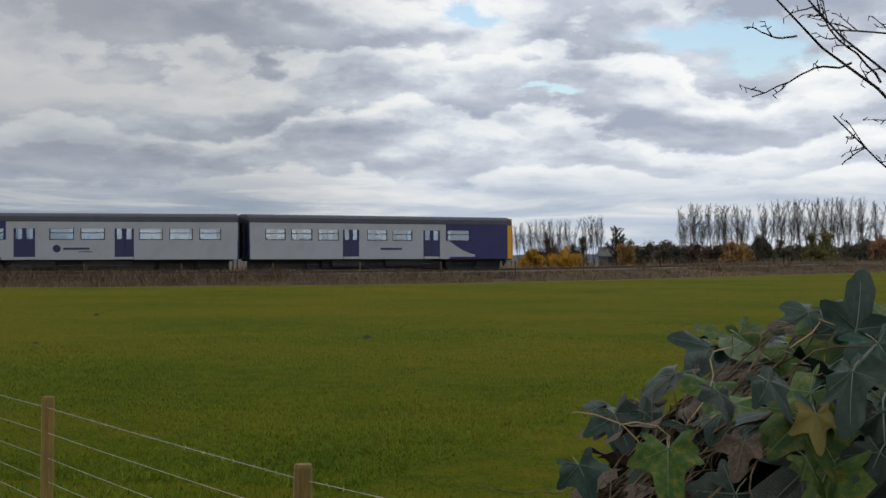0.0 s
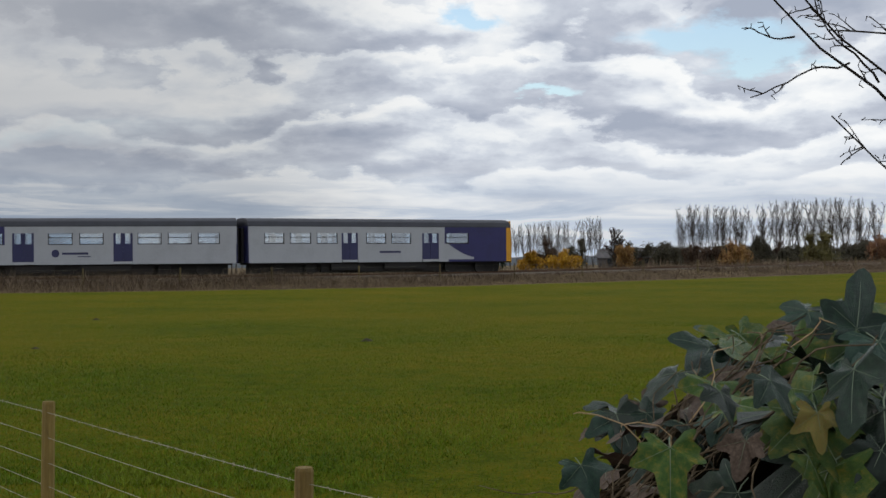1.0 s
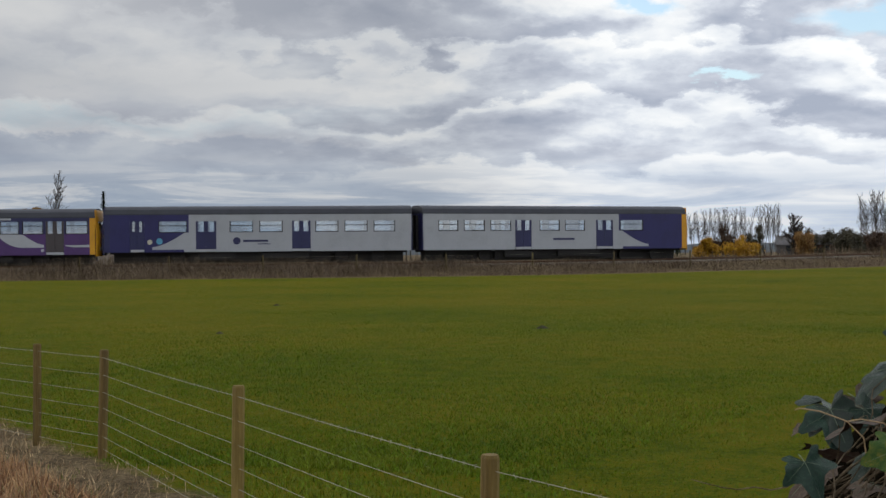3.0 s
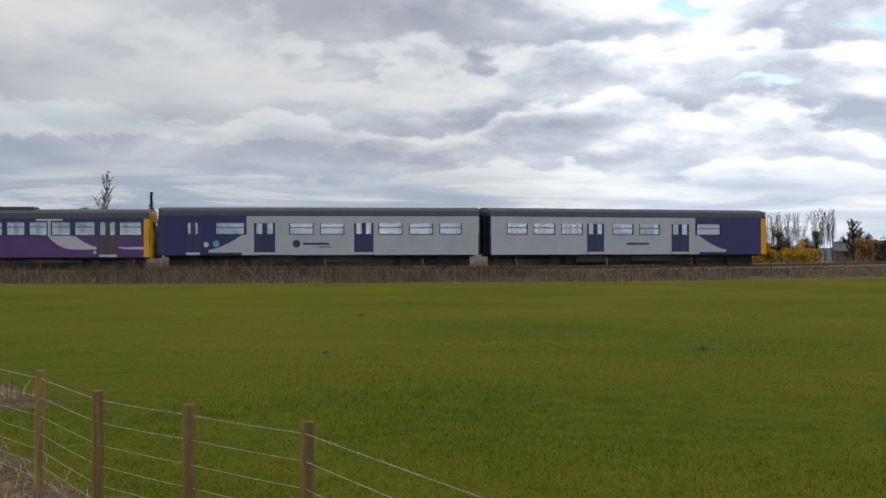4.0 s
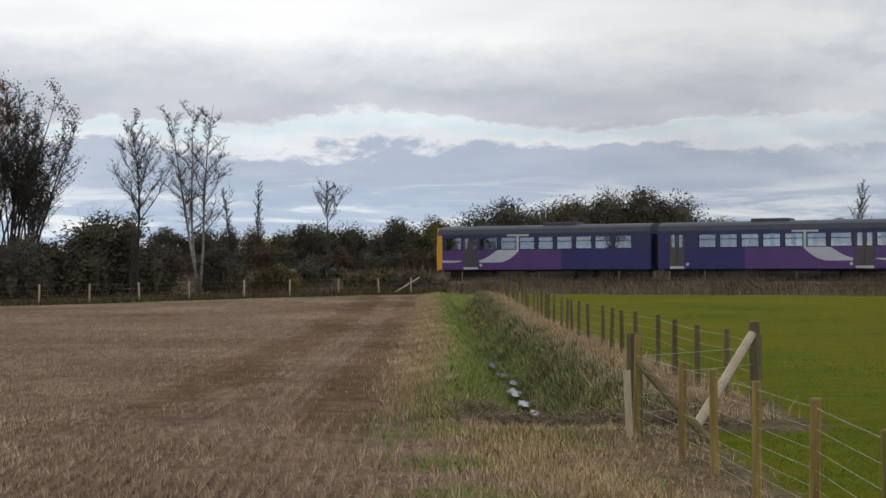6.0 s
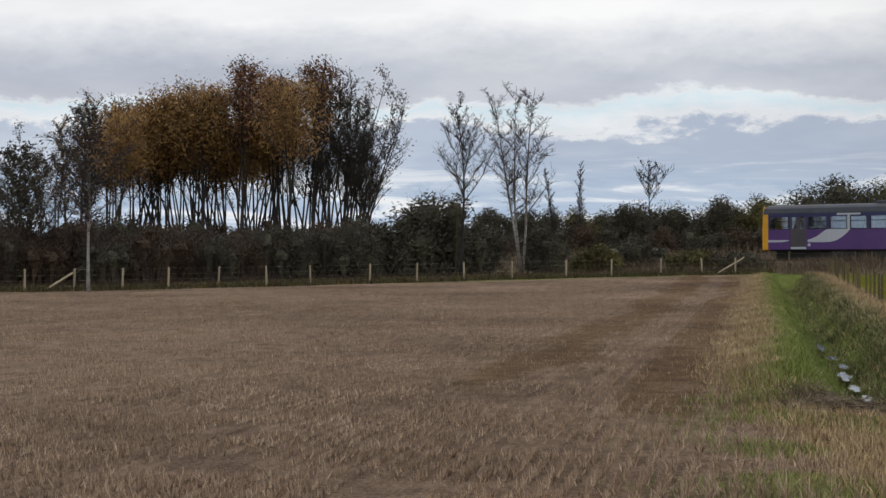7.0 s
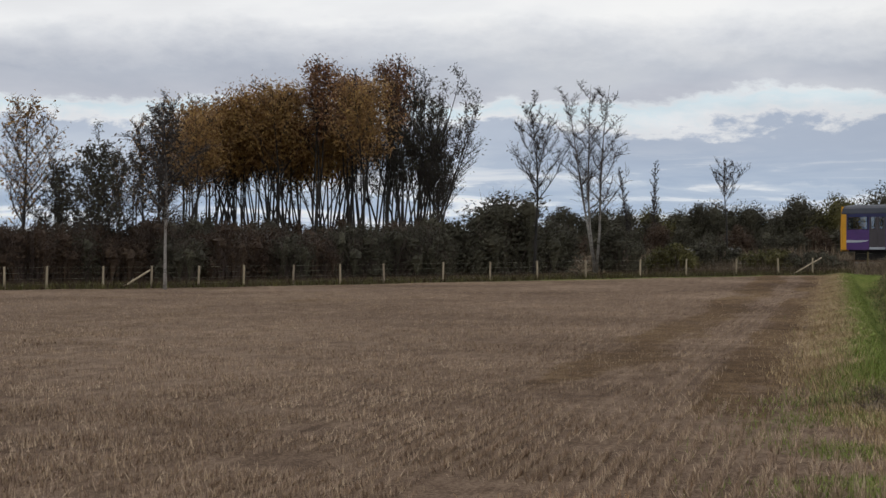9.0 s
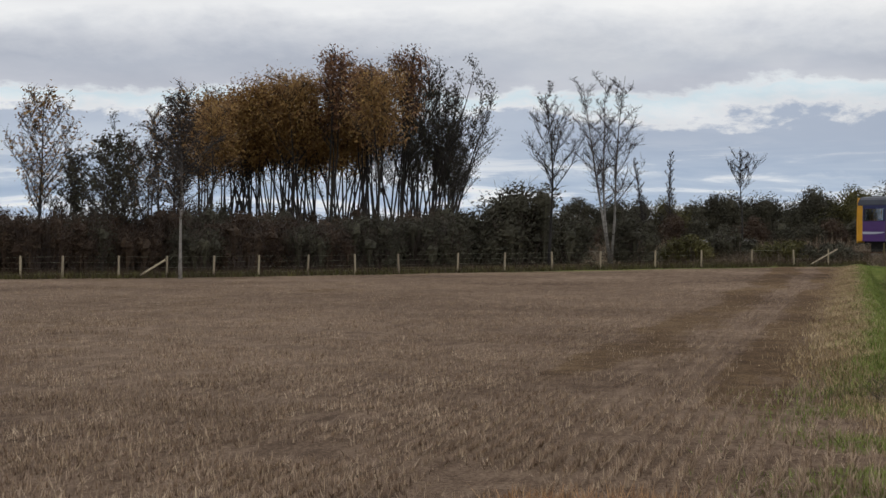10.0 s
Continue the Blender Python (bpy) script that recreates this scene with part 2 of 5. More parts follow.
M_RANK = leaf_material("rank_dead_grass", [(0.22, 0.115, 0.055), (0.38, 0.22, 0.115), (0.50, 0.33, 0.19)])
M_STUBBLE = leaf_material("stubble_stalks", [(0.18, 0.122, 0.081), (0.32, 0.226, 0.154), (0.48, 0.36, 0.256)])
M_GRASS = leaf_material("grass_blades", [(0.044, 0.093, 0.004), (0.092, 0.150, 0.006), (0.16, 0.193, 0.014)], 0.4)
M_WEED = leaf_material("dead_weeds", [(0.08, 0.058, 0.038), (0.155, 0.115, 0.078), (0.25, 0.19, 0.13)])
M_GLASS = glass_material("window_glass", gloss=0.3)


def birch_material():
    """Pale stem, dark twigs: the bark darkens up the tree."""
    m = material("birch_stem", [(0.05, 0.042, 0.037), (0.23, 0.205, 0.18), (0.38, 0.35, 0.31)], 3.5, 0.75, 0, 0.3, 14, 0.1, (1, 1, 2.5))
    n = Nodes(m.node_tree, True)
    p = next(x for x in m.node_tree.nodes if x.type == "BSDF_PRINCIPLED")
    old = p.inputs["Base Color"].links[0].from_socket
    sp = n.add("ShaderNodeSeparateXYZ")
    n.put(sp.inputs[0], n.add("ShaderNodeTexCoord").outputs["Object"])
    f = n.ramp(n.math("MULTIPLY", sp.outputs[2], 0.1), [(0.30, 0.0), (0.55, 0.9)])
    n.put(p.inputs["Base Color"], n.mix(f, old, (0.05, 0.04, 0.035)))
    return m


M_BIRCH = birch_material()

# ---- tools for building ----


class Geo:
    """Vertices and faces of one mesh."""

    def __init__(self):
        self.v, self.f = [], []

    def box(self, x0, x1, y0, y1, z0, z1):
        b = len(self.v)
        self.v += [(x, y, z) for z in (z0, z1) for y in (y0, y1) for x in (x0, x1)]
        self.f += [tuple(b + i for i in q) for q in ((0, 2, 3, 1), (4, 5, 7, 6), (0, 1, 5, 4), (2, 6, 7, 3), (0, 4, 6, 2), (1, 3, 7, 5))]
        return self

    def tube(self, pts, radii, sides=6, cap=True):
        base = len(self.v)
        n = len(pts)
        for i, p in enumerate(pts):
            p = Vector(p)
            d = (Vector(pts[min(i + 1, n - 1)]) - Vector(pts[max(i - 1, 0)])).normalized()
            s = d.orthogonal().normalized() if abs(d.z) > 0.9 else d.cross(Vector((0, 0, 1))).normalized()
            t = d.cross(s)
            for k in range(sides):
                a = 2 * math.pi * k / sides
                q = p + (s * math.cos(a) + t * math.sin(a)) * radii[i]
                self.v.append(tuple(q))
        for i in range(n - 1):
            for k in range(sides):
                a, b = base + i * sides + k, base + i * sides + (k + 1) % sides
                self.f.append((a, b, b + sides, a + sides))
        if cap:
            self.f.append(tuple(base + k for k in reversed(range(sides))))
            self.f.append(tuple(base + (n - 1) * sides + k for k in range(sides)))
        return self

    def quad(self, c, a, b):
        i = len(self.v)
        c = Vector(c)
        self.v += [tuple(c - a - b), tuple(c + a - b), tuple(c + a + b), tuple(c - a + b)]
        self.f.append((i, i + 1, i + 2, i + 3))

    def leaf(self, c, a, b):
        """A pointed leaf of four corners."""
        i = len(self.v)
        c = Vector(c)
        self.v += [tuple(c - b), tuple(c + a * 0.6 - b * 0.1), tuple(c + b), tuple(c - a * 0.6 + b * 0.1)]
        self.f.append((i, i + 1, i + 2, i + 3))

    def blade(self, x, y, z, h, wd, lean, turn):
        i = len(self.v)
        c, s = math.cos(turn), math.sin(turn)
        self.v += [(x - c * wd, y - s * wd, z), (x + c * wd, y + s * wd, z), (x - s * lean * h + c * wd * 0.2, y + c * lean * h + s * wd * 0.2, z + h)]
        self.f.append((i, i + 1, i + 2))

    def mesh(self, name, mat, smooth=False):
        me = bpy.data.meshes.new(name)
        me.from_pydata(self.v, [], self.f)
        me.materials.append(mat)
        if smooth:
            me.shade_smooth()
        me.update()
        return me


def part(name, geo, mat, parent=None, label="", smooth=False):
    """One mesh object, under a thing or a part."""
    ob = new(name, geo.mesh(name, mat, smooth) if isinstance(geo, Geo) else geo)
    ob.parent = parent
    if label:
        ob["label"] = label
    return ob


def thing(name, label, category, group="", at=(0, 0, 0), turn=0.0, kind=""):
    ob = new(name)
    ob.empty_display_size = 0.2
    ob.matrix_world = pose(*at, 0, 0, turn)
    return tagged(ob, label, category, group, kind)


def bevelled(ob, width=0.01, segments=2):
    b = ob.modifiers.new("edge", "BEVEL")
    b.width, b.segments, b.limit_method = width, segments, "ANGLE"
    return ob


R = random.Random(5)


def smooth_step(a, b, x):
    t = min(1.0, max(0.0, (x - a) / (b - a)))
    return t * t * (3 - 2 * t)


# ---- lie of the land ----
TURN = radians(22.65)  # heading of the ditch and the fences
CT, ST = math.cos(TURN), math.sin(TURN)


def to_world(v, u):
    return v * CT - u * ST, v * ST + u * CT


def to_plan(x, y):
    return x * CT + y * ST, -x * ST + y * CT


def rail_y(x):
    return 87.0 - 0.1 * x + (0.006 * x * x if x > 0 else 0.0)


def rail_slope(x):
    return -0.1 + (0.012 * x if x > 0 else 0.0)


def rail_gap(x, y):
    """Metres in front of the railway's middle."""
    x = max(-400.0, min(x, 150.0))
    return (rail_y(x) - y) / math.hypot(1, rail_slope(x))


def stubble_limit(u):
    """How far across the stubble reaches, towards fence and ditch."""
    return 1.1 - 1.65 * smooth_step(7, 21, u)


def edge_u(v):
    """Where the stubble ends."""
    return 87.0 + 0.98 * v if v > -40 else 47.8 + 0.3 * (v + 40)


def worn(v, u):
    """How far wheels have worn the stubble: two broad bands and a paler ridge between."""
    v += 0.3 * noise.noise((u * 0.12, 1.0, 7)) + 0.25 * noise.noise((v * 1.3, u * 0.6, 4))
    left, right = math.exp(-(((v + 3.3) / 0.85) ** 4)), 1.1 * math.exp(-(((v + 1.1) / 0.62) ** 4))
    return max(left, right, 0.3 * math.exp(-(((v + 2.2) / 1.6) ** 4))) * smooth_step(11, 17, u + 0.8 * v)


def land_z(x, y):
    v, u = to_plan(x, y)
    s = rail_gap(x, y)
    far = smooth_step(15, 80, x)
    z = (0.28 + 0.45 * far) * smooth_step(50, 12, s) if s > -30 else 0.28 + 0.45 * far
    if s > -16:
        z += 0.57 * smooth_step(8.0, 3.2, s) * smooth_step(-13, -4, s)
    if 14 < u < 92:
        deep = 0.85 * smooth_step(15.0, 18.5, u) * smooth_step(88, 80, u)
        z -= deep * math.exp(-(((v - 1.65) / 0.75) ** 4))
        z += 0.12 * smooth_step(15, 19, u) * math.exp(-(((v - 0.3) / 0.6) ** 2))
    z += 0.03 * noise.noise((x * 0.35, y * 0.35, 0)) + 0.12 * (noise.noise((x * 0.02, y * 0.02, 3)) if s > 60 else 0)
    return z


def grown(start, step, ratio, end):
    out = []
    while start < end:
        start += step
        step *= ratio
        out.append(start)
    return out


def build_ground():
    vs = [i * 0.25 for i in range(-18, 31)]
    vs += [7.5 + i * 0.9 for i in range(1, 60)] + grown(60.6, 1.0, 1.10, 3200)
    vs = [-x for x in reversed(grown(52, 1.0, 1.10, 3200))] + [-52 + i * 0.95 for i in range(0, 50)] + vs
    us = [-x for x in reversed(grown(12, 1.0, 1.18, 3200))] + [-12 + i * 0.6 for i in range(60)]
    us += [24 + i * 1.0 for i in range(0, 126)] + grown(149, 1.2, 1.10, 3200)
    g = Geo()
    nv = len(vs)
    masks = []
    for u in us:
        for v in vs:
            x, y = to_world(v, u)
            near = abs(x) < 500 and -100 < y < 400
            g.v.append((v, u, land_z(x, y) if near else (0.5 if y > 0 else 0.0)))
            s = rail_gap(x, y)
            fence = 2.4 if u < 15 else 3.9
            green = smooth_step(fence - 0.2, fence + 0.9, v) * smooth_step(9.0, 10.5, s) if u > -60 else 0.0
            stub = smooth_step(0.4, -0.5, v - stubble_limit(u))
            stub *= smooth_step(1.0, -1.0, u - edge_u(v))
            lush = smooth_step(-0.1, 0.7, v) * smooth_step(3.6, 2.2, v) * smooth_step(13.5, 20, u + 1.5 * noise.noise((v * 0.8, u * 0.5, 2))) * smooth_step(95, 82, u)
            lush = max(lush, 0.7 * smooth_step(-2.5, -0.5, u - edge_u(v)) * smooth_step(3.5, 1.5, u - edge_u(v)) * smooth_step(-24, -12, v) * (v < 1))
            track = max(worn(v, u), 0.42 * smooth_step(-4, -16, v)) * stub * (0.85 + 0.9 * noise.noise((v * 1.2, u * 0.25, 5)))
            masks += [green, stub, lush, track]
    for j in range(len(us) - 1):
        for i in range(nv - 1):
            a = j * nv + i
            g.f.append((a, a + 1, a + nv + 1, a + nv))
    me = g.mesh("ground", M_LAND, True)
    at = me.color_attributes.new("land", "FLOAT_COLOR", "POINT")
    at.data.foreach_set("color", masks)
    ob = new("ground", me)
    ob.matrix_world = pose(0, 0, 0, 0, 0, math.degrees(TURN))
    return tagged(ob, "flat farmland with a green crop, pale stubble and rough grass", "ground", kind="structure")


def land_material():
    m = bpy.data.materials.new("farmland")
    m.use_nodes = True
    n = Nodes(m.node_tree)
    at = n.add("ShaderNodeTexCoord").outputs["Object"]
    att = n.add("ShaderNodeVertexColor", layer_name="land")
    rgb = n.add("ShaderNodeSeparateColor")
    n.put(rgb.inputs[0], att.outputs["Color"])
    fine, mid, wide = n.noise(at, 22, 5, 0.7), n.noise(at, 2.2, 5, 0.6), n.noise(at, 0.13, 5, 0.6)
    rows = n.noise(n.map(at, scale=(7, 0.5, 1)), 1.0, 3, 0.6)
    rag = n.math("MULTIPLY", n.math("SUBTRACT", n.noise(at, 1.6, 5, 0.7), 0.5), 1.1)

    def edge(socket):
        return n.ramp(n.math("ADD", socket, rag), [(0.36, 0.0), (0.64, 1.0)])

    mixn = n.math("ADD", n.math("MULTIPLY", fine, 0.45), n.math("ADD", n.math("MULTIPLY", mid, 0.25), n.math("MULTIPLY", wide, 0.3)))
    mixn = n.math("MULTIPLY_ADD", mixn, 1.7, -0.35)
    rough = n.ramp(mixn, [(0.38, (0.065, 0.05, 0.03)), (0.5, (0.135, 0.10, 0.058)), (0.62, (0.23, 0.175, 0.10))])
    crop = n.ramp(mixn, [(0.36, (0.052, 0.078, 0.002)), (0.46, (0.096, 0.112, 0.003)), (0.54, (0.122, 0.115, 0.004)), (0.66, (0.165, 0.131, 0.009))])
    straw = n.ramp(n.math("ADD", n.math("MULTIPLY", mixn, 0.75), n.math("MULTIPLY", rows, 0.25)), [(0.36, (0.072, 0.046, 0.031)), (0.48, (0.150, 0.100, 0.068)), (0.60, (0.275, 0.194, 0.136))])
    lush = n.ramp(mixn, [(0.38, (0.052, 0.07, 0.013)), (0.5, (0.118, 0.148, 0.030)), (0.62, (0.21, 0.215, 0.068))])
    soil = n.ramp(mixn, [(0.36, (0.050, 0.029, 0.015)), (0.5, (0.115, 0.069, 0.034)), (0.64, (0.19, 0.124, 0.062))])
    c = n.mix(edge(rgb.outputs[0]), rough, crop)
    c = n.mix(edge(rgb.outputs[1]), c, straw)
    c = n.mix(edge(rgb.outputs[2]), c, lush)
    c = n.mix(n.math("MULTIPLY", edge(att.outputs["Alpha"]), 0.8), c, soil)
    p = n.add("ShaderNodeBsdfPrincipled")
    n.put(p.inputs["Base Color"], c)
    p.inputs["Roughness"].default_value = 0.95
    p.inputs["Specular IOR Level"].default_value = 0.04
    b = n.add("ShaderNodeBump")
    b.inputs["Strength"].default_value, b.inputs["Distance"].default_value = 0.9, 0.06
    n.put(b.inputs["Height"], n.math("ADD", fine, n.math("MULTIPLY", mid, 0.8))), n.put(p.inputs["Normal"], b.outputs[0])
    n.put(n.add("ShaderNodeOutputMaterial").inputs[0], p.outputs[0])
    return m


M_LAND = land_material()
ground = build_ground()

# ---- fences ----


def round_post(h, r, top=0.012):
    g = Geo()
    g.tube([(0, 0, -0.15), (0, 0, h * 0.5), (0.004, 0.003, h - top), (0.004, 0.003, h)], [r * 1.03, r, r * 0.97, r * 0.86], 10)
    return g


def span(a, b, z, sag=0.004, n=7):
    """Points of a slightly sagging wire between two posts."""
    pts = []
    for i in range(n):
        t = i / (n - 1)
        x, y = a[0] + (b[0] - a[0]) * t, a[1] + (b[1] - a[1]) * t
        pts.append((x, y, z[0] + (z[1] - z[0]) * t - sag * 4 * t * (1 - t)))
    return pts


def barbs(g, a, b, z, step=0.1):
    d = math.dist(a, b)
    for i in range(1, int(d / step)):
        t = i * step / d
        c = Vector((a[0] + (b[0] - a[0]) * t, a[1] + (b[1] - a[1]) * t, z[0] + (z[1] - z[0]) * t - 0.004 * 4 * t * (1 - t)))
        for s in (1, -1):
            w_ = Vector((R.uniform(-1, 1), R.uniform(-1, 1), s)).normalized() * 0.010
            g.tube([tuple(c - w_), tuple(c + w_)], [0.0012, 0.0008], 3, False)


def fence(name, label, plan, heights, radius, mat, wires, wire_r, group="", barbed=False, lean=1.5):
    """Posts at the plan's places (v, u), wires from post to post."""
    root = thing(name, label, "fence")
    meshes = {}
    tops = []
    for (v, u), h in zip(plan, heights):
        x, y = to_world(v, u)
        z = land_z(x, y)
        rad = radius[len(tops)] if isinstance(radius, list) else radius
        key = (round(h, 2), rad)
        if key not in meshes:
            meshes[key] = round_post(h, rad).mesh("post", mat, False)
        ob = part("post", meshes[key], mat, root)
        ob.matrix_world = pose(x, y, z, R.uniform(-lean, lean), R.uniform(-lean, lean), R.uniform(0, 360))
        tops.append((x, y, z))
    for w_ in wires:
        g, line = Geo(), []
        for a, b in zip(tops, tops[1:]):
            za, zb = a[2] + w_, b[2] + w_
            line += span(a, b, (za, zb))[bool(line):]
            if barbed and w_ == wires[0]:
                barbs(g, a, b, (za, zb))
        g.tube(line, [wire_r] * len(line), 4, False)
        part("wire", g, M_WIRE, root)
    return root


NEAR = [(2.1, -4.4), (2.1, -1.42), (2.4, 1.61), (2.82, 5.27), (2.6, 6.36), (2.4, 7.41), (2.5, 9.24), (2.41, 10.5), (2.36, 11.8), (2.26, 12.8), (2.1, 14.6)]
NEAR_H = [0.88] * 10 + [1.03]
fence("wire_fence", "new round timber posts with barbed and plain wire beside the crop", NEAR, NEAR_H, 0.037, M_WOOD, [0.82, 0.68, 0.54, 0.41, 0.29, 0.18, 0.08], 0.0016, barbed=True)
FAR = [(3.79, 16.5)] + [(3.85 + R.uniform(-0.08, 0.08) + 0.004 * i, 18.4 + 2.05 * i) for i in range(32)]
fence("field_fence", "round timber posts and wire along the ditch", FAR, [1.1] + [0.92] * 32, [0.07] + [0.045] * 32, M_WOOD_GREY, [0.84, 0.66, 0.48, 0.30, 0.14], 0.0018)
END = [(2.1, 14.72), (3.85, 16.58)]
fence("end_fence", "short wire fence between two straining posts", END, [1.05, 0.95], [0.085, 0.03], M_WOOD_GREY, [0.8, 0.6, 0.4, 0.2], 0.0022)


def strut(name, label, a, b, r, mat):
    """A leaning brace from a, on the ground, to b, on a post; plan places and heights."""
    g = Geo()
    (ax, ay), (bx, by) = to_world(*a[:2]), to_world(*b[:2])
    za, zb = land_z(ax, ay) + a[2], land_z(bx, by) + b[2]
    p, q = Vector((ax, ay, za)), Vector((bx, by, zb))
    g.tube([tuple(p), tuple(p.lerp(q, 0.5)), tuple(q)], [r, r * 0.97, r * 0.95], 8)
    return tagged(part(name, g, mat), label, "brace")


strut("brace", "pale peeled timber strut against a straining post", (2.75, 14.9, 0.0), (3.72, 16.42, 0.95), 0.055, M_WOOD_PALE)
strut("brace", "dark timber strut against the corner post", (2.75, 14.0, 0.0), (2.12, 14.55, 0.75), 0.05, M_WOOD_GREY)
strut("brace", "short pale stake beside the corner post", (2.0, 14.35, -0.05), (1.98, 14.42, 0.68), 0.04, M_WOOD_PALE)

EDGE = [(v, edge_u(v) + 1.2) for v in (-38.4, -36.7, -35.0, -33.7, -31.9, -30.3, -28.7, -27.1, -25.3, -23.5, -21.8, -19.4, -17.4, -15.3, -13.1, -10.5, -8.2, -5.6, -3.3, -1.4)]
fence("boundary_fence", "grey posts and wire at the far side of the stubble", EDGE, [1.0] * 20, 0.05, M_WOOD_PALE, [0.95, 0.7, 0.45, 0.2], 0.0018, lean=2.5)
strut("brace", "leaning timber brace at the boundary fence", (-31.3, edge_u(-31.3) + 1.2, 0), (-30.35, edge_u(-30.35) + 1.2, 0.8), 0.05, M_WOOD_PALE)
strut("brace", "leaning timber rail at the end of the boundary fence", (-2.6, edge_u(-2.6) + 1.0, 0), (-0.9, edge_u(-0.9) + 1.2, 1.0), 0.05, M_WOOD_PALE)

RAILSIDE = []
for i in range(34):
    x = -60 + i * 5.4
    s = rail_slope(x)
    n_ = Vector((s, -1)).normalized()
    RAILSIDE.append(to_plan(x + n_.x * 5.2, rail_y(x) + n_.y * 5.2))
fence("railway_fence", "weathered posts and wire along the railway bank", RAILSIDE, [1.0] * 34, 0.05, M_WOOD_GREY, [0.9, 0.6, 0.3], 0.0018, lean=3)

# ---- railway ----
M_BALLAST = material("ballast", [(0.06, 0.05, 0.042), (0.12, 0.105, 0.09), (0.2, 0.18, 0.16)], 6, 0.95, 0, 0.8, 30)
M_RAIL = material("rusty_rail", [(0.06, 0.03, 0.018), (0.12, 0.065, 0.035)], 3, 0.6, 0.6, 0.2)
M_CONCRETE = material("concrete", [(0.22, 0.21, 0.19), (0.34, 0.33, 0.30)], 4, 0.9)


def rail_frame(x):
    """Place on the railway's middle, its direction and its right side."""
    s = rail_slope(x)
    d = Vector((1, s, 0)).normalized()
    return Vector((x, rail_y(x), 0)), d, Vector((d.y, -d.x, 0))


def bed_z(x):
    return 0.85 + 0.45 * smooth_step(15, 80, x)


def sweep(profile, x0, x1, n, mat, name):
    """A profile (across, up) carried along the line."""
    g = Geo()
    k = len(profile)
    for i in range(n + 1):
        c, d, side = rail_frame(x0 + (x1 - x0) * i / n)
        for a, z in profile:
            p = c + side * a
            g.v.append((p.x, p.y, bed_z(c.x) + z))
    for i in range(n):
        for j in range(k):
            a, b = i * k + j, i * k + (j + 1) % k
            g.f.append((a, b, b + k, a + k))
    g.f += [tuple(reversed(range(k))), tuple(n * k + j for j in range(k))]
    return g


track = thing("railway_track", "single railway line on grey stone ballast", "railway", kind="structure")
part("ballast", sweep([(-2.6, -0.35), (-1.7, 0.10), (1.7, 0.10), (2.6, -0.35)], -260, 150, 130, M_BALLAST, "ballast"), M_BALLAST, track)
for off in (-0.72, 0.72):
    part("rail", sweep([(off - 0.035, 0.09), (off - 0.035, 0.24), (off + 0.035, 0.24), (off + 0.035, 0.09)], -260, 150, 130, M_RAIL, "rail"), M_RAIL, track)
sleepers = Geo()
for i in range(330):
    c, d, side = rail_frame(-110 + i * 0.72)
    b = len(sleepers.v)
    for z in (0.06, 0.125):
        for a, l in ((-1.25, -0.12), (1.25, -0.12), (1.25, 0.12), (-1.25, 0.12)):
            p = c + side * a + d * l
            sleepers.v.append((p.x, p.y, bed_z(c.x) + z))
    sleepers.f += [tuple(b + q for q in f) for f in ((3, 2, 1, 0), (4, 5, 6, 7), (0, 1, 5, 4), (1, 2, 6, 5), (2, 3, 7, 6), (3, 0, 4, 7))]
tagged(part("sleepers", sleepers, M_CONCRETE, track), kind="stuff")

# ---- train ----


def paint(name, c, rough=0.35, dirt=0.25):
    return material(name, [tuple(k * (1 - dirt) for k in c), c, tuple(min(1, k * (1 + dirt * 0.5)) for k in c)], 0.8, rough, 0, 0.03, 14)


M_PURPLE = paint("purple_paint", (0.078, 0.031, 0.145))
M_BLUE = paint("blue_paint", (0.017, 0.016, 0.105))
M_NAVY = paint("navy_paint", (0.02, 0.022, 0.09))
M_WHITE = paint("off_white_paint", (0.37, 0.39, 0.43), 0.4, 0.15)
M_SILVER = paint("pale_grey_paint", (0.42, 0.44, 0.48), 0.35, 0.12)
M_YELLOW = paint("warning_yellow_paint", (0.62, 0.30, 0.012), 0.45)
M_ROOF = paint("roof_grey_paint", (0.042, 0.046, 0.062), 0.65, 0.3)
M_BLACK = paint("black_underframe", (0.016, 0.015, 0.015), 0.8)
M_DOORLEAF = paint("dark_door", (0.06, 0.05, 0.055), 0.4)
M_SEAT = paint("seat_cloth", (0.05, 0.05, 0.13), 0.9)
M_PALEROUND = paint("pale_disc", (0.5, 0.48, 0.4), 0.5)
M_CYAN = paint("light_blue_disc", (0.10, 0.35, 0.55), 0.5)


def side_quad(x0, x1, z0, z1, y, t=0.03):
    return Geo().box(x0, x1, y - t, y + t, z0, z1)


def swoosh(x0, x1, z0, z1, y, power=1.5, n=14, lowband=0.16, full=False):
    """A sweeping panel: thin at x0, at the bottom, rising in a curve to x1."""
    g = Geo()
    for i in range(n + 1):
        t = i / n
        x = x0 + (x1 - x0) * t
        top = z0 + lowband + (z1 - z0 - lowband) * (t ** power if full else min(1.0, t / 0.45) ** power)
        bot = z0 if full else z0 + (z1 - z0 - 0.03) * max(0.0, (t - 0.45) / 0.55) ** 2.2
        for zz in (bot, top):
            g.v += [(x, y - 0.004, zz), (x, y + 0.004, zz)]
    for i in range(n):
        a, b = i * 4, i * 4 + 4
        g.f += [(a, b, b + 2, a + 2), (a + 1, a + 3, b + 3, b + 1), (a + 2, b + 2, b + 3, a + 3), (a, a + 1, b + 1, b)]
    return g


def disc(x, z, y, r, n=20):
    g = Geo()
    g.tube([(x, y - 0.006, z), (x, y + 0.006, z)], [r, r], n)
    return g


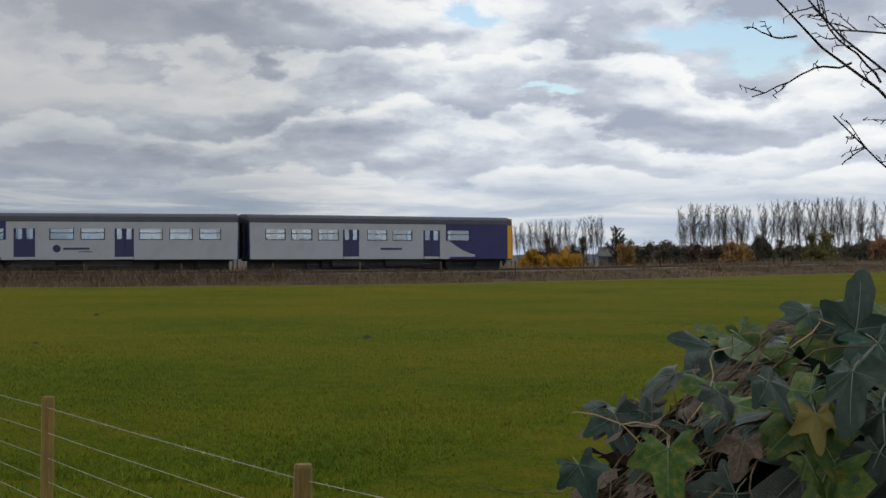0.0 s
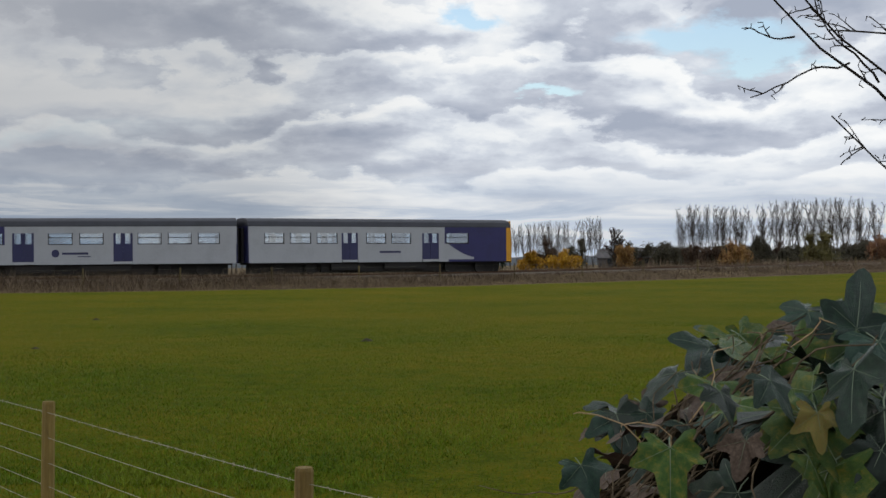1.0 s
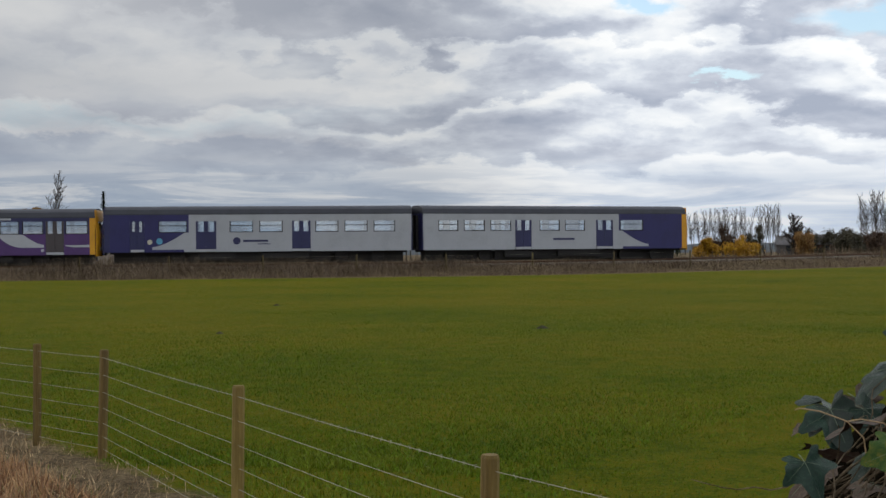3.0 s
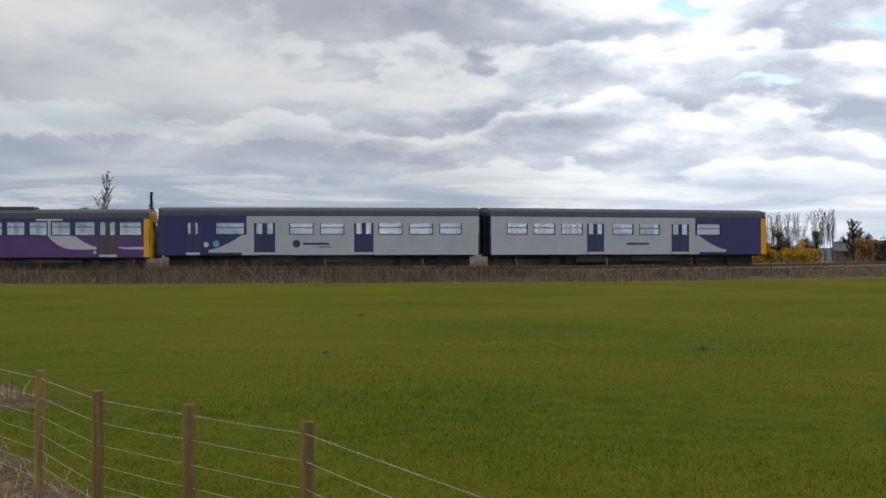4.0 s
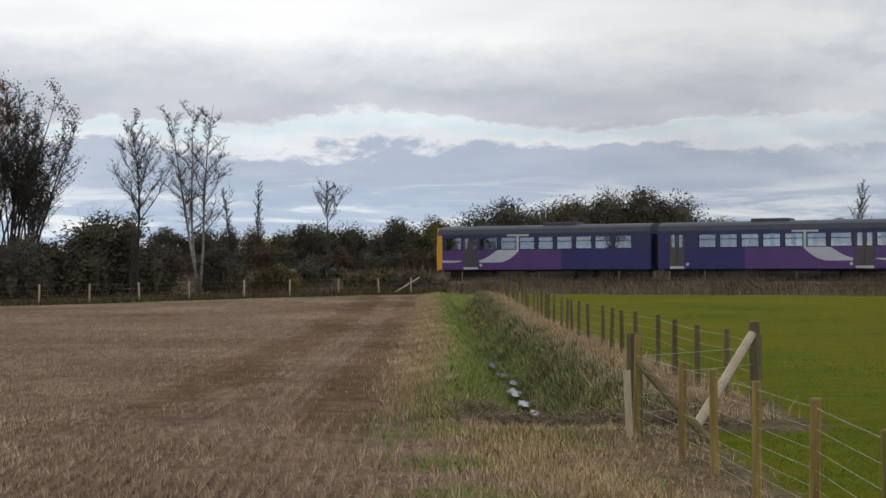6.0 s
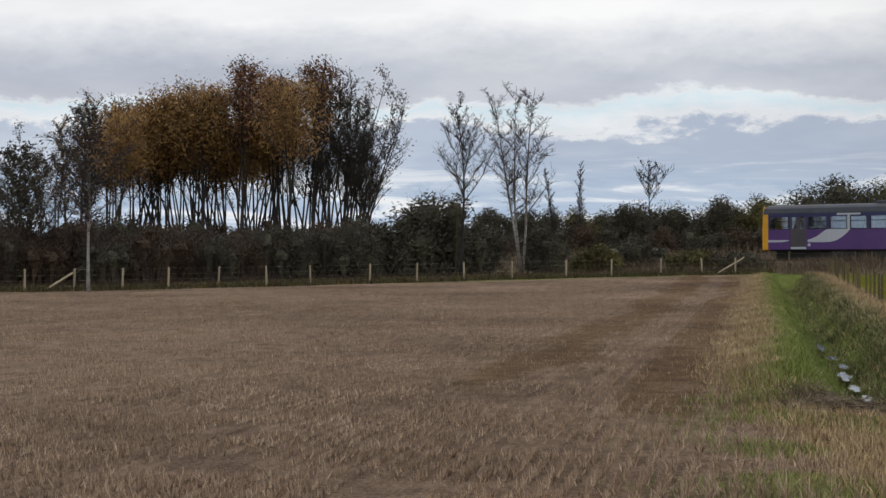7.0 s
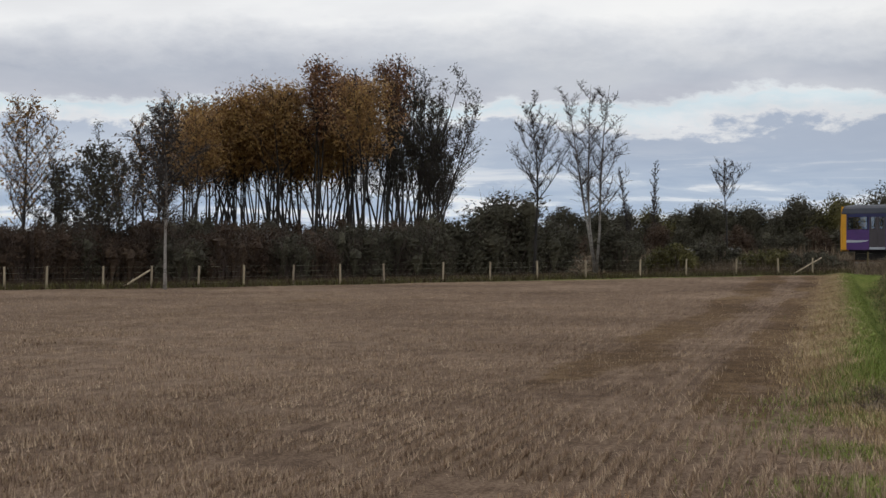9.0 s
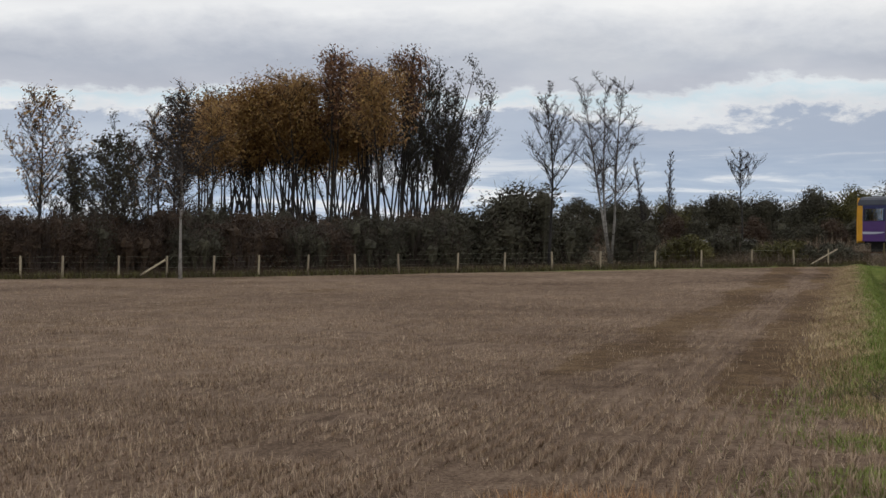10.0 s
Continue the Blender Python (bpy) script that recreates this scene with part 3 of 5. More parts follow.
def roof_geo(L, W, z0, z1, n=9):
    g = Geo()
    prof = [(-W / 2, z0)] + [(-W / 2 * math.cos(math.pi * i / n) ** 1 if 0 < i < n else (-W / 2 if i == 0 else W / 2), z0 + 0.06 + (z1 - z0 - 0.06) * math.sin(math.pi * i / n) ** 0.6) for i in range(n + 1)] + [(W / 2, z0)]
    k = len(prof)
    for x in (0.0, L):
        g.v += [(x, a, z) for a, z in prof]
    for j in range(k):
        g.f.append((j, (j + 1) % k, k + (j + 1) % k, k + j))
    g.f += [tuple(reversed(range(k))), tuple(range(k, 2 * k))]
    return g


def wheelset(car, x, z=0.42, r=0.42):
    ob = part("wheelset", Geo().tube([(x, -0.70, z), (x, 0.70, z)], [0.08, 0.08], 8), M_BLACK, car)
    for y in (-0.76, 0.76):
        part("wheel", Geo().tube([(x, y - 0.06, z), (x, y - 0.01, z), (x, y + 0.06, z)], [r * 0.96, r, r], 20), M_BLACK, ob)


def coach(name, label, L, W, zs, openings, doors, low_mats, upper_mat, cab, cab_mat, swooshes=(), pods=(), marks=(), bogies=(), ends=(), bars=(), flash=0.0):
    """A rail coach with its left end at 0: zs are floor edge, sill, head, eaves and roof heights over the rail.
    openings and doors are stretches along the side; low_mats are (x0, x1, paint) stretches of the lower panel."""
    z0, z1, z2, z3, z4 = zs
    car = thing(name, label, "train", "coaches of the train")
    upper = ends or [(0.02, L - 0.02, upper_mat)]
    part("floor", Geo().box(0.1, L - 0.1, -W / 2 + 0.03, W / 2 - 0.03, z0 + 0.25, z0 + 0.32), M_BLACK, car)
    cuts = sorted([(a, b, "w") for a, b in openings] + [(a, b, "d") for a, b in doors])
    for y in (-W / 2, W / 2):
        # lower panels between the doors
        for a, b, mat in low_mats:
            x = a
            for d0, d1 in doors + [(b, b)]:
                if d0 > b or d1 < a:
                    continue
                if d0 > x:
                    part("side_panel", side_quad(x, min(d0, b), z0, z1, y), mat, car)
                x = max(x, d1)
        for a, b, mat in upper:
            part("cant_rail", side_quad(a, b, z2, z3, y, 0.032), mat, car)
        x = 0.02
        for a, b, kind in cuts + [(L - 0.02, L, "e")]:
            if a > x + 0.01:
                for p, q, mat in upper:
                    lo, hi = max(x, p), min(a, q)
                    if hi > lo + 0.005:
                        part("pillar", side_quad(lo, hi, z1, z2, y, 0.031), mat, car)
            if kind == "w":
                fr = part("window", Geo().box(a, b, y - 0.02, y + 0.02, z2 - 0.3, z2 - 0.26).box(a, a + 0.05, y - 0.034, y + 0.034, z1, z2).box(b - 0.05, b, y - 0.034, y + 0.034, z1, z2).box(a + 0.05, b - 0.05, y - 0.034, y + 0.034, z1, z1 + 0.05), M_BLACK, car)
                part("pane", Geo().box(a + 0.05, b - 0.05, y - 0.004, y + 0.004, z1 + 0.05, z2), M_GLASS, fr)
            if kind == "d":
                mid = (a + b) / 2
                for p, q in ((a, mid), (mid, b)):
                    leaf = Geo().box(p + 0.01, q - 0.01, y - 0.02, y + 0.02, z0 + 0.18, z1 + 0.05)
                    leaf.box(p + 0.01, p + 0.14, y - 0.02, y + 0.02, z1 + 0.05, z2).box(q - 0.14, q - 0.01, y - 0.02, y + 0.02, z1 + 0.05, z2)
                    ob = part("door", leaf, M_NAVY if upper_mat == M_WHITE else M_DOORLEAF, car)
                    part("pane", Geo().box(p + 0.14, q - 0.14, y - 0.004, y + 0.004, z1 + 0.05, z2), M_GLASS, ob)
                part("step", Geo().box(a + 0.05, b - 0.05, y - 0.06, y + 0.06, z0 + 0.02, z0 + 0.17), M_SILVER, car, "pale grey door step")
            x = b
        sgn = 1 if y > 0 else -1
        for x0, x1, low, high, mat in swooshes:
            part("livery_sweep", swoosh(x0, x1, low, high, y + sgn * 0.036, full=upper_mat == M_WHITE), mat, car, "pale sweeping livery panel")
        if flash:
            fy = y + sgn * 0.04
            part("livery_flash", Geo().box(flash - 0.09, flash + 0.09, fy - 0.004, fy + 0.004, z1, z2 + 0.09).box(flash - 0.8, flash + 0.8, fy - 0.004, fy + 0.004, z2 + 0.09, z3 - 0.01), M_SILVER, car, "pale upright flash between two windows")
        for x, z, r, mat in marks:
            part("round_mark", disc(x, z, y + sgn * 0.037, r), mat, car)
        for a, b, z, hgt in bars:
            part("lettering_bar", Geo().box(a, b, y + sgn * 0.037 - 0.004, y + sgn * 0.037 + 0.004, z, z + hgt), M_NAVY, car)
    part("roof", roof_geo(L, W + 0.08, z3, z4), M_ROOF, car, smooth=False)
    for a, b in pods:
        bevelled(part("roof_pod", Geo().box(a, b, -0.75, 0.75, z4 - 0.1, z4 + 0.14), M_ROOF, car), 0.06)
    for i in range(int((L - 2) / 1.6)):
        x = 1.4 + i * 1.6
        if any(a - 0.4 < x < b + 0.4 for a, b in doors):
            continue
        for y in (-0.75, 0.75):
            seat = part("seat", Geo().box(x, x + 0.14, y - 0.5, y + 0.5, z0 + 0.3, z1 + 0.18).box(x + 0.14, x + 0.55, y - 0.5, y + 0.5, z0 + 0.6, z0 + 0.72), M_SEAT, car)
    # ends
    for x, flag in ((0.0, cab[0]), (L, cab[1])):
        sg = -1 if x == 0 else 1
        mat = cab_mat if flag else M_BLACK
        if flag:
            lo, hi = sorted((x + sg * 0.22, x - sg * 0.03))
            g = Geo()
            for z, out in ((z0 - 0.1, 0.16), (z1 - 0.05, 0.26), (z2, 0.10), (z4 - 0.12, 0.0)):
                for y in (-W / 2 - 0.005, -W * 0.36, W * 0.36, W / 2 + 0.005):
                    g.v.append((x + sg * (out if abs(y) < W * 0.4 else out * 0.3), y, z))
            for r_ in range(3):
                for c_ in range(3):
                    if r_ == 1 and c_ == 1:
                        continue
                    g.f.append((r_ * 4 + c_, r_ * 4 + c_ + 1, r_ * 4 + c_ + 5, r_ * 4 + c_ + 4))
            face = part("cab_front", g, mat, car, "yellow-painted cab end" if mat == M_YELLOW else "")
            so = face.modifiers.new("thick", "SOLIDIFY")
            so.thickness, so.offset = 0.06, 0
            part("windscreen", Geo().box(x + sg * 0.14 - 0.01, x + sg * 0.14 + 0.01, -W * 0.36, W * 0.36, z1 - 0.05, z2), M_GLASS, face)
            for y in (-W * 0.38, W * 0.38):
                part("headlight", disc(0, 0, 0, 0.11, 14), M_SILVER, face).matrix_world = Matrix.Translation((x + sg * 0.24, y * 0.8, z0 + 0.35)) @ pose(0, 0, 0, 0, 0, 90)
            for y in (-W / 2, W / 2):
                part("cab_edge", Geo().box(min(x, x - sg * 0.34), max(x, x - sg * 0.34), y - 0.036, y + 0.036, z0, z3 - 0.02), mat, car)
            part("coupler", Geo().box(min(x, x + sg * 0.5), max(x, x + sg * 0.5), -0.15, 0.15, z0 - 0.05, z0 + 0.2), M_BLACK, car)
        else:
            part("end_wall", Geo().box(x - 0.03, x + 0.03, -W / 2, -0.45, z0, z3).box(x - 0.03, x + 0.03, 0.45, W / 2, z0, z3).box(x - 0.03, x + 0.03, -0.45, 0.45, z2, z3), M_NAVY, car)
            part("gangway", Geo().box(min(x, x + sg * 0.2), max(x, x + sg * 0.2), -0.62, 0.62, z0 + 0.1, z3 - 0.1), M_BLACK, car)
    part("underframe", Geo().box(0.3, L - 0.3, -1.0, 1.0, z0 - 0.12, z0).box(0.5, L - 0.5, -0.5, 0.5, z0 - 0.72, z0 - 0.12).box(L * 0.27, L * 0.73, -0.9, 0.9, z0 - 0.62, z0 - 0.12).box(L * 0.3, L * 0.42, -1.25, 1.25, z0 - 0.5, z0 - 0.1).box(L * 0.5, L * 0.66, -1.25, 1.25, z0 - 0.45, z0 - 0.1), M_BLACK, car)
    for x in bogies:
        wheelset(car, x)
    return car


ZP = (0.68, 2.0, 2.82, 3.04, 3.66)
ZS = (0.80, 2.05, 2.78, 3.2, 3.78)


def mirrored(spans, L):
    return sorted((L - b, L - a) for a, b in spans)


LP = 15.35
P_WIN = [(0.45, 1.85), (3.25, 4.55), (4.75, 5.95), (6.15, 7.3), (7.5, 8.65), (8.85, 10.0), (10.2, 11.35), (11.55, 12.7), (12.9, 14.1)]
P_DOOR = [(1.95, 3.1)]
coach("railcar", "purple and blue railcar with dark doors and a yellow cab end", LP, 2.7, ZP, P_WIN, P_DOOR,
      [(0.05, 9.2, M_PURPLE), (9.2, LP - 0.05, M_BLUE)], M_NAVY, (True, False), M_YELLOW,
      [(3.2, 6.14, 1.16, 2.0, M_SILVER), (0.35, 1.9, 1.16, 1.3, M_SILVER)], [(7.6, 10.0)], [(3.3, 0.98, 0.1, M_SILVER)], (3.4, 11.9), flash=6.05)
coach("railcar", "purple and blue railcar coupled behind another, yellow cab end", LP, 2.7, ZP, mirrored(P_WIN[:-1], LP), mirrored(P_DOOR, LP) and [(0.75, 1.75)] + mirrored(P_DOOR, LP),
      [(0.05, 5.6, M_BLUE), (5.6, LP - 0.05, M_PURPLE)], M_NAVY, (False, True), M_YELLOW,
      [(12.15, 9.21, 1.16, 2.0, M_SILVER), (LP - 0.35, LP - 1.9, 1.16, 1.3, M_SILVER)], [(5.8, 8.2)], [(1.95, 0.98, 0.1, M_SILVER), (LP - 3.3, 0.98, 0.1, M_SILVER)], (3.4, 11.9), flash=LP - 6.05)
LS = 19.7
S_WIN = [(3.4, 5.2), (7.9, 9.4), (9.8, 11.3), (13.4, 14.9), (15.3, 16.8), (17.2, 18.6)]
S_DOOR = [(5.75, 7.05), (11.9, 13.1)]
coach("sprinter_coach", "off-white multiple unit coach with a dark blue cab end", LS, 2.75, ZS, S_WIN, [(1.6, 2.5)] + S_DOOR,
      [(0.05, 5.0, M_BLUE), (5.0, LS - 0.05, M_WHITE)], M_WHITE, (True, False), M_NAVY, [(3.0, 5.02, 0.96, 2.04, M_WHITE)], [], [(2.85, 1.45, 0.16, M_PALEROUND), (3.45, 1.5, 0.2, M_CYAN), (8.35, 1.5, 0.24, M_NAVY), ], (2.2, 4.6, 15.1, 17.5), [(0.02, 5.3, M_BLUE), (5.3, LS - 0.02, M_WHITE)], [(8.75, 10.35, 1.43, 0.13), (9.7, 10.5, 1.27, 0.05)])
coach("sprinter_coach", "off-white multiple unit coach with a yellow rear cab", LS, 2.75, ZS, mirrored(S_WIN, LS), mirrored(S_DOOR, LS),
      [(0.05, 14.7, M_WHITE), (14.7, LS - 0.05, M_BLUE)], M_WHITE, (False, True), M_YELLOW, [(16.7, 14.68, 0.96, 2.04, M_WHITE)], [], [], (2.2, 4.6, 15.1, 17.5), [(0.02, 14.4, M_WHITE), (14.4, LS - 0.02, M_BLUE)], [(9.4, 11.0, 1.43, 0.13)])

TRAIN_FRONT = -36.8
x_at = TRAIN_FRONT
for car, ln in zip([o for o in scene.objects if o.name.startswith(("railcar", "sprinter"))], (LP, LP, LS, LS)):
    c0, d0, _ = rail_frame(x_at)
    e = x_at + ln * d0.x
    c1, _, _ = rail_frame(e)
    ang = math.degrees(math.atan2(c1.y - c0.y, c1.x - c0.x))
    car.matrix_world = pose(c0.x, c0.y, bed_z(x_at) + 0.24, 0, 0, ang)
    x_at = e + 0.5

# ---- trees and scrub ----


def ring(a):
    return Vector((math.cos(a), math.sin(a), 0))


def grow_tree(seed, h, trunk_r, first=0.3, limbs=9, spread=0.5, rise=0.75, twigs=5, fine=4, bend=0.15, fork=False, droop=0.0, tw=1.0):
    """Trunk and limbs as one mesh, twigs as another; returns both and the twigs' ends."""
    r = random.Random(seed)
    wood, thin, ends = Geo(), Geo(), []
    stems = []
    tops = [Vector((0, 0, 0))]
    n_stem = 3 if fork else 1
    for k in range(n_stem):
        pts, p = [], Vector((0, 0, -0.2))
        d = Vector((r.uniform(-1, 1) * (0.22 if fork else 0.03), r.uniform(-1, 1) * (0.22 if fork else 0.03), 1)).normalized()
        n = 9
        for i in range(n):
            pts.append(tuple(p))
            p = p + d * (h / (n - 1))
            d = (d + Vector((r.uniform(-1, 1), r.uniform(-1, 1), 0.35)) * bend * 0.5).normalized()
        rad = [trunk_r * (0.75 if fork else 1) * (1.25 if i == 0 else 1) * (1 - 0.93 * (i / (n - 1)) ** 0.8) + 0.006 for i in range(n)]
        wood.tube(pts, rad, 7)
        stems.append((pts, rad))
    for pts, rad in stems:
        for j in range(limbs // n_stem + 1):
            t = first + (0.97 - first) * (j + r.random()) / (limbs // n_stem + 1)
            i = min(int(t * 8), 7)
            f = t * 8 - i
            o = Vector(pts[i]).lerp(Vector(pts[i + 1]), f)
            ln = h * spread * (1.0 - 0.75 * (t - first) / (1 - first)) * r.uniform(0.7, 1.15)
            a = j * 2.4 + r.uniform(-0.5, 0.5)
            d = (ring(a) + Vector((0, 0, rise * r.uniform(0.7, 1.3)))).normalized()
            q, lp = o, []
            m = 6
            for s in range(m):
                lp.append(tuple(q))
                q = q + d * (ln / (m - 1))
                d = (d + Vector((r.uniform(-1, 1), r.uniform(-1, 1), r.uniform(-0.3, 0.9) - droop)) * 0.22).normalized()
            br = max(rad[i] * 0.5, 0.012)
            wood.tube(lp, [br * (1 - 0.85 * s / (m - 1)) + 0.004 for s in range(m)], 5)
            for s in range(1, m):
                for _ in range(twigs):
                    q = Vector(lp[s - 1]).lerp(Vector(lp[s]), r.random())
                    a2 = r.uniform(0, 6.28)
                    d2 = (ring(a2) * 0.8 + Vector((0, 0, r.uniform(0.1, 1.2) - droop * 2)) + d * 0.5).normalized()
                    l2 = ln * r.uniform(0.12, 0.3)
                    e = q + d2 * l2 + Vector((0, 0, -droop * l2 * 0.5))
                    thin.tube([tuple(q), tuple(q.lerp(e, 0.5) + ring(a2 + 1.5) * l2 * 0.08), tuple(e)], [0.014 * tw, 0.010 * tw, 0.005 * tw], 3, False)
                    ends.append(e)
                    for _ in range(fine):
                        q3 = q.lerp(e, r.uniform(0.3, 1.0))
                        d3 = (d2 + Vector((r.uniform(-1, 1), r.uniform(-1, 1), r.uniform(-0.5, 1) - droop))).normalized()
                        e3 = q3 + d3 * l2 * r.uniform(0.3, 0.7)
                        thin.tube([tuple(q3), tuple(e3)], [0.009 * tw, 0.005 * tw], 3, False)
                        ends.append(e3)
    return wood, thin, ends


def strew(ends, share, size, seed, cluster=2, spread=0.15, below=1.0, above=0.0):
    r = random.Random(seed)
    g = Geo()
    full = max((e.z for e in ends), default=1)
    reach, start = full * below, full * above
    for e in ends:
        if r.random() > share or e.z > reach or e.z < start * r.uniform(0.85, 1.1):
            continue
        for _ in range(cluster):
            c = e + Vector((r.gauss(0, spread), r.gauss(0, spread), r.gauss(0, spread)))
            a = Vector((r.uniform(-1, 1), r.uniform(-1, 1), r.uniform(-1, 1))).normalized()
            b = a.orthogonal().normalized()
            s = size * r.uniform(0.6, 1.4)
            g.leaf(c, a * s * 0.7, b * s)
    return g


def tree(name, label, group, at, seed, bark=None, leaves=None, share=0.0, size=0.12, cluster=2, lspread=0.15, turn=0, below=1.0, above=0.0, twig_mat=None, **kw):
    root = thing(name, label, "tree", group, at, turn)
    wood, thin, ends = grow_tree(seed, **kw)
    trunk = part("trunk", wood, bark or M_BARK, root, smooth=True)
    part("twig_work", thin, twig_mat or M_TWIG, root)
    if share:
        part("crown", strew(ends, share, size, seed + 1, cluster, lspread, below, above), leaves, root)
    return root


def polar(yaw, d, z=None):
    """A place d metres off in the heading yaw from the field's corner."""
    x, y = -math.sin(radians(yaw)) * d, math.cos(radians(yaw)) * d
    return x, y, land_z(x, y) if z is None else z


def again(ob, yaw, d, turn, s=1.0, flat=1.0):
    o = copy_thing(ob, Matrix.Translation(polar(yaw, d)) @ pose(0, 0, 0, 0, 0, turn) @ Matrix.Diagonal((s * flat, s * flat, s, 1)))
    return o


def lump(seed, w, d, h, n, size, top=0.7, stems=0, poke=1.1):
    """A bush or broad crown: leaves and twig tips gathered in many clumps, dense within, ragged without."""
    r = random.Random(seed)
    g = Geo()
    clumps = []
    for _ in range(max(9, int(w / h * 11))):
        a, rho = r.uniform(0, 6.28), r.random() ** 0.5
        cr = min(w, h) * r.uniform(0.15, 0.27)
        cx, cy = math.cos(a) * rho * (w / 2 - cr * 0.6), math.sin(a) * rho * (d / 2 - cr * 0.6)
        clumps.append((cx, cy, max(cr * 0.5, (h * r.uniform(0.88, 1.02) - cr) * (1 - 0.5 * rho ** 3) * r.random() ** 0.4), cr))
    for _ in range(n):
        cx, cy, cz, cr = r.choice(clumps)
        u = Vector((r.gauss(0, 1), r.gauss(0, 1), r.gauss(0.15, 1))).normalized()
        k = (0.62 + 0.5 * r.random() ** 1.6) * (1 + 0.35 * noise.noise((cx + u.x * 1.6, cy + u.y * 1.6, cz + u.z * 1.6)))
        c = Vector((cx, cy, cz)) + u * cr * k
        if r.random() < 0.25:
            c = Vector((cx + r.gauss(0, 0.6) * cr, cy + r.gauss(0, 0.6) * cr, r.random() * cz))
        if c.z < 0:
            continue
        v = Vector((r.uniform(-1, 1), r.uniform(-1, 1), r.uniform(-1, 1))).normalized()
        q = v.orthogonal().normalized()
        s = size * r.uniform(0.5, 1.5)
        g.leaf(c, v * s * 0.7, q * s)
    for cx, cy, cz, cr in clumps:
        b, nn, mm = len(g.v), 8, 5
        for j in range(mm + 1):
            e = math.pi * (j / mm - 0.5)
            for i in range(nn):
                a = 2 * math.pi * i / nn
                k = cr * (0.46 + 0.3 * noise.noise((cx + math.cos(a) * 2, cy + math.sin(a) * 2, seed + e * 2)))
                g.v.append((cx + math.cos(a) * math.cos(e) * k, cy + math.sin(a) * math.cos(e) * k, max(0.0, cz + math.sin(e) * k) if j else 0.0))
        for j in range(mm):
            for i in range(nn):
                p, q = b + j * nn + i, b + j * nn + (i + 1) % nn
                g.f.append((p, q, q + nn, p + nn))
    tw = Geo()
    for _ in range(stems):
        cx, cy, cz, cr = r.choice(clumps)
        p = Vector((cx * 0.6 + r.uniform(-0.5, 0.5) * cr, cy * 0.6 + r.uniform(-0.5, 0.5) * cr, 0))
        q = Vector((cx, cy, 0)) + Vector((r.uniform(-1, 1) * cr, r.uniform(-1, 1) * cr, (cz + cr) * r.uniform(0.6, poke)))
        m = p.lerp(q, 0.55) + Vector((r.uniform(-0.2, 0.2), r.uniform(-0.2, 0.2), 0.1)) * cr
        tw.tube([tuple(p), tuple(m), tuple(q)], [0.03, 0.018, 0.006], 3, False)
        for _ in range(2):
            o = m.lerp(q, r.uniform(0.2, 0.9))
            tip = o + Vector((r.uniform(-0.4, 0.4), r.uniform(-0.4, 0.4), r.uniform(0.1, 0.6))) * cr
            tw.tube([tuple(o), tuple(tip)], [0.012, 0.005], 3, False)
    return g, tw


def bush(name, label, group, at, seed, w, d, h, n, size, mat, stems=40, turn=0, category="bush", poke=1.1):
    root = thing(name, label, category, group, at, turn)
    g, tw = lump(seed, w, d, h, n, size, stems=stems, poke=poke)
    if stems:
        part("undergrowth", tw, M_BRAMBLE, root)
    part("foliage", g, mat, root)
    return root


# copse behind the railway: tall slender trees, brown and rust leaves still on some
COPSE = "tall trees of the copse"
c_brown = tree("tree", "tall slender tree with dense brown autumn leaves", COPSE, polar(46.5, 134), 11, None, M_BROWN_LEAF, 0.9, 0.13, 4, 0.55, below=0.93, above=0.56, h=15.2, trunk_r=0.17, first=0.48, limbs=20, spread=0.27, rise=1.2, twigs=5, fine=4, fork=True, bend=0.16)
c_rust = tree("tree", "tall slender tree with rust-red autumn leaves", COPSE, polar(42.0, 134), 12, None, M_RUST_LEAF, 0.5, 0.13, 3, 0.5, below=0.96, above=0.66, h=17.2, trunk_r=0.17, first=0.52, limbs=20, spread=0.24, rise=1.3, twigs=5, fine=4, fork=True, bend=0.15)
c_dark = tree("tree", "tall slender tree, nearly bare, a few dark leaves", COPSE, polar(39.2, 133), 13, None, M_DARK_LEAF, 0.16, 0.11, 2, 0.3, h=17.2, trunk_r=0.16, first=0.3, limbs=22, spread=0.24, rise=1.2, twigs=5, fine=4, fork=True, bend=0.18, tw=1.1)
c_bare = tree("tree", "tall bare tree with fine upright twigs", COPSE, polar(49.8, 133), 14, None, M_BROWN_LEAF, 0.08, 0.14, 2, 0.3, h=15.0, trunk_r=0.18, first=0.3, limbs=18, spread=0.3, rise=1.2, twigs=6, fine=5, tw=1.2)
copse_top = [(51.2, 10.6), (50.3, 14.6), (49.4, 16.2), (48.5, 15.6), (47.6, 16.6), (46.8, 16.4), (46.0, 16.8), (45.2, 18.6), (44.4, 18.0), (43.6, 18.2), (42.9, 18.4), (42.2, 18.6), (41.5, 18.4), (40.8, 18.8), (40.1, 18.0), (39.5, 19.0), (38.9, 17.6), (38.4, 14.0)]
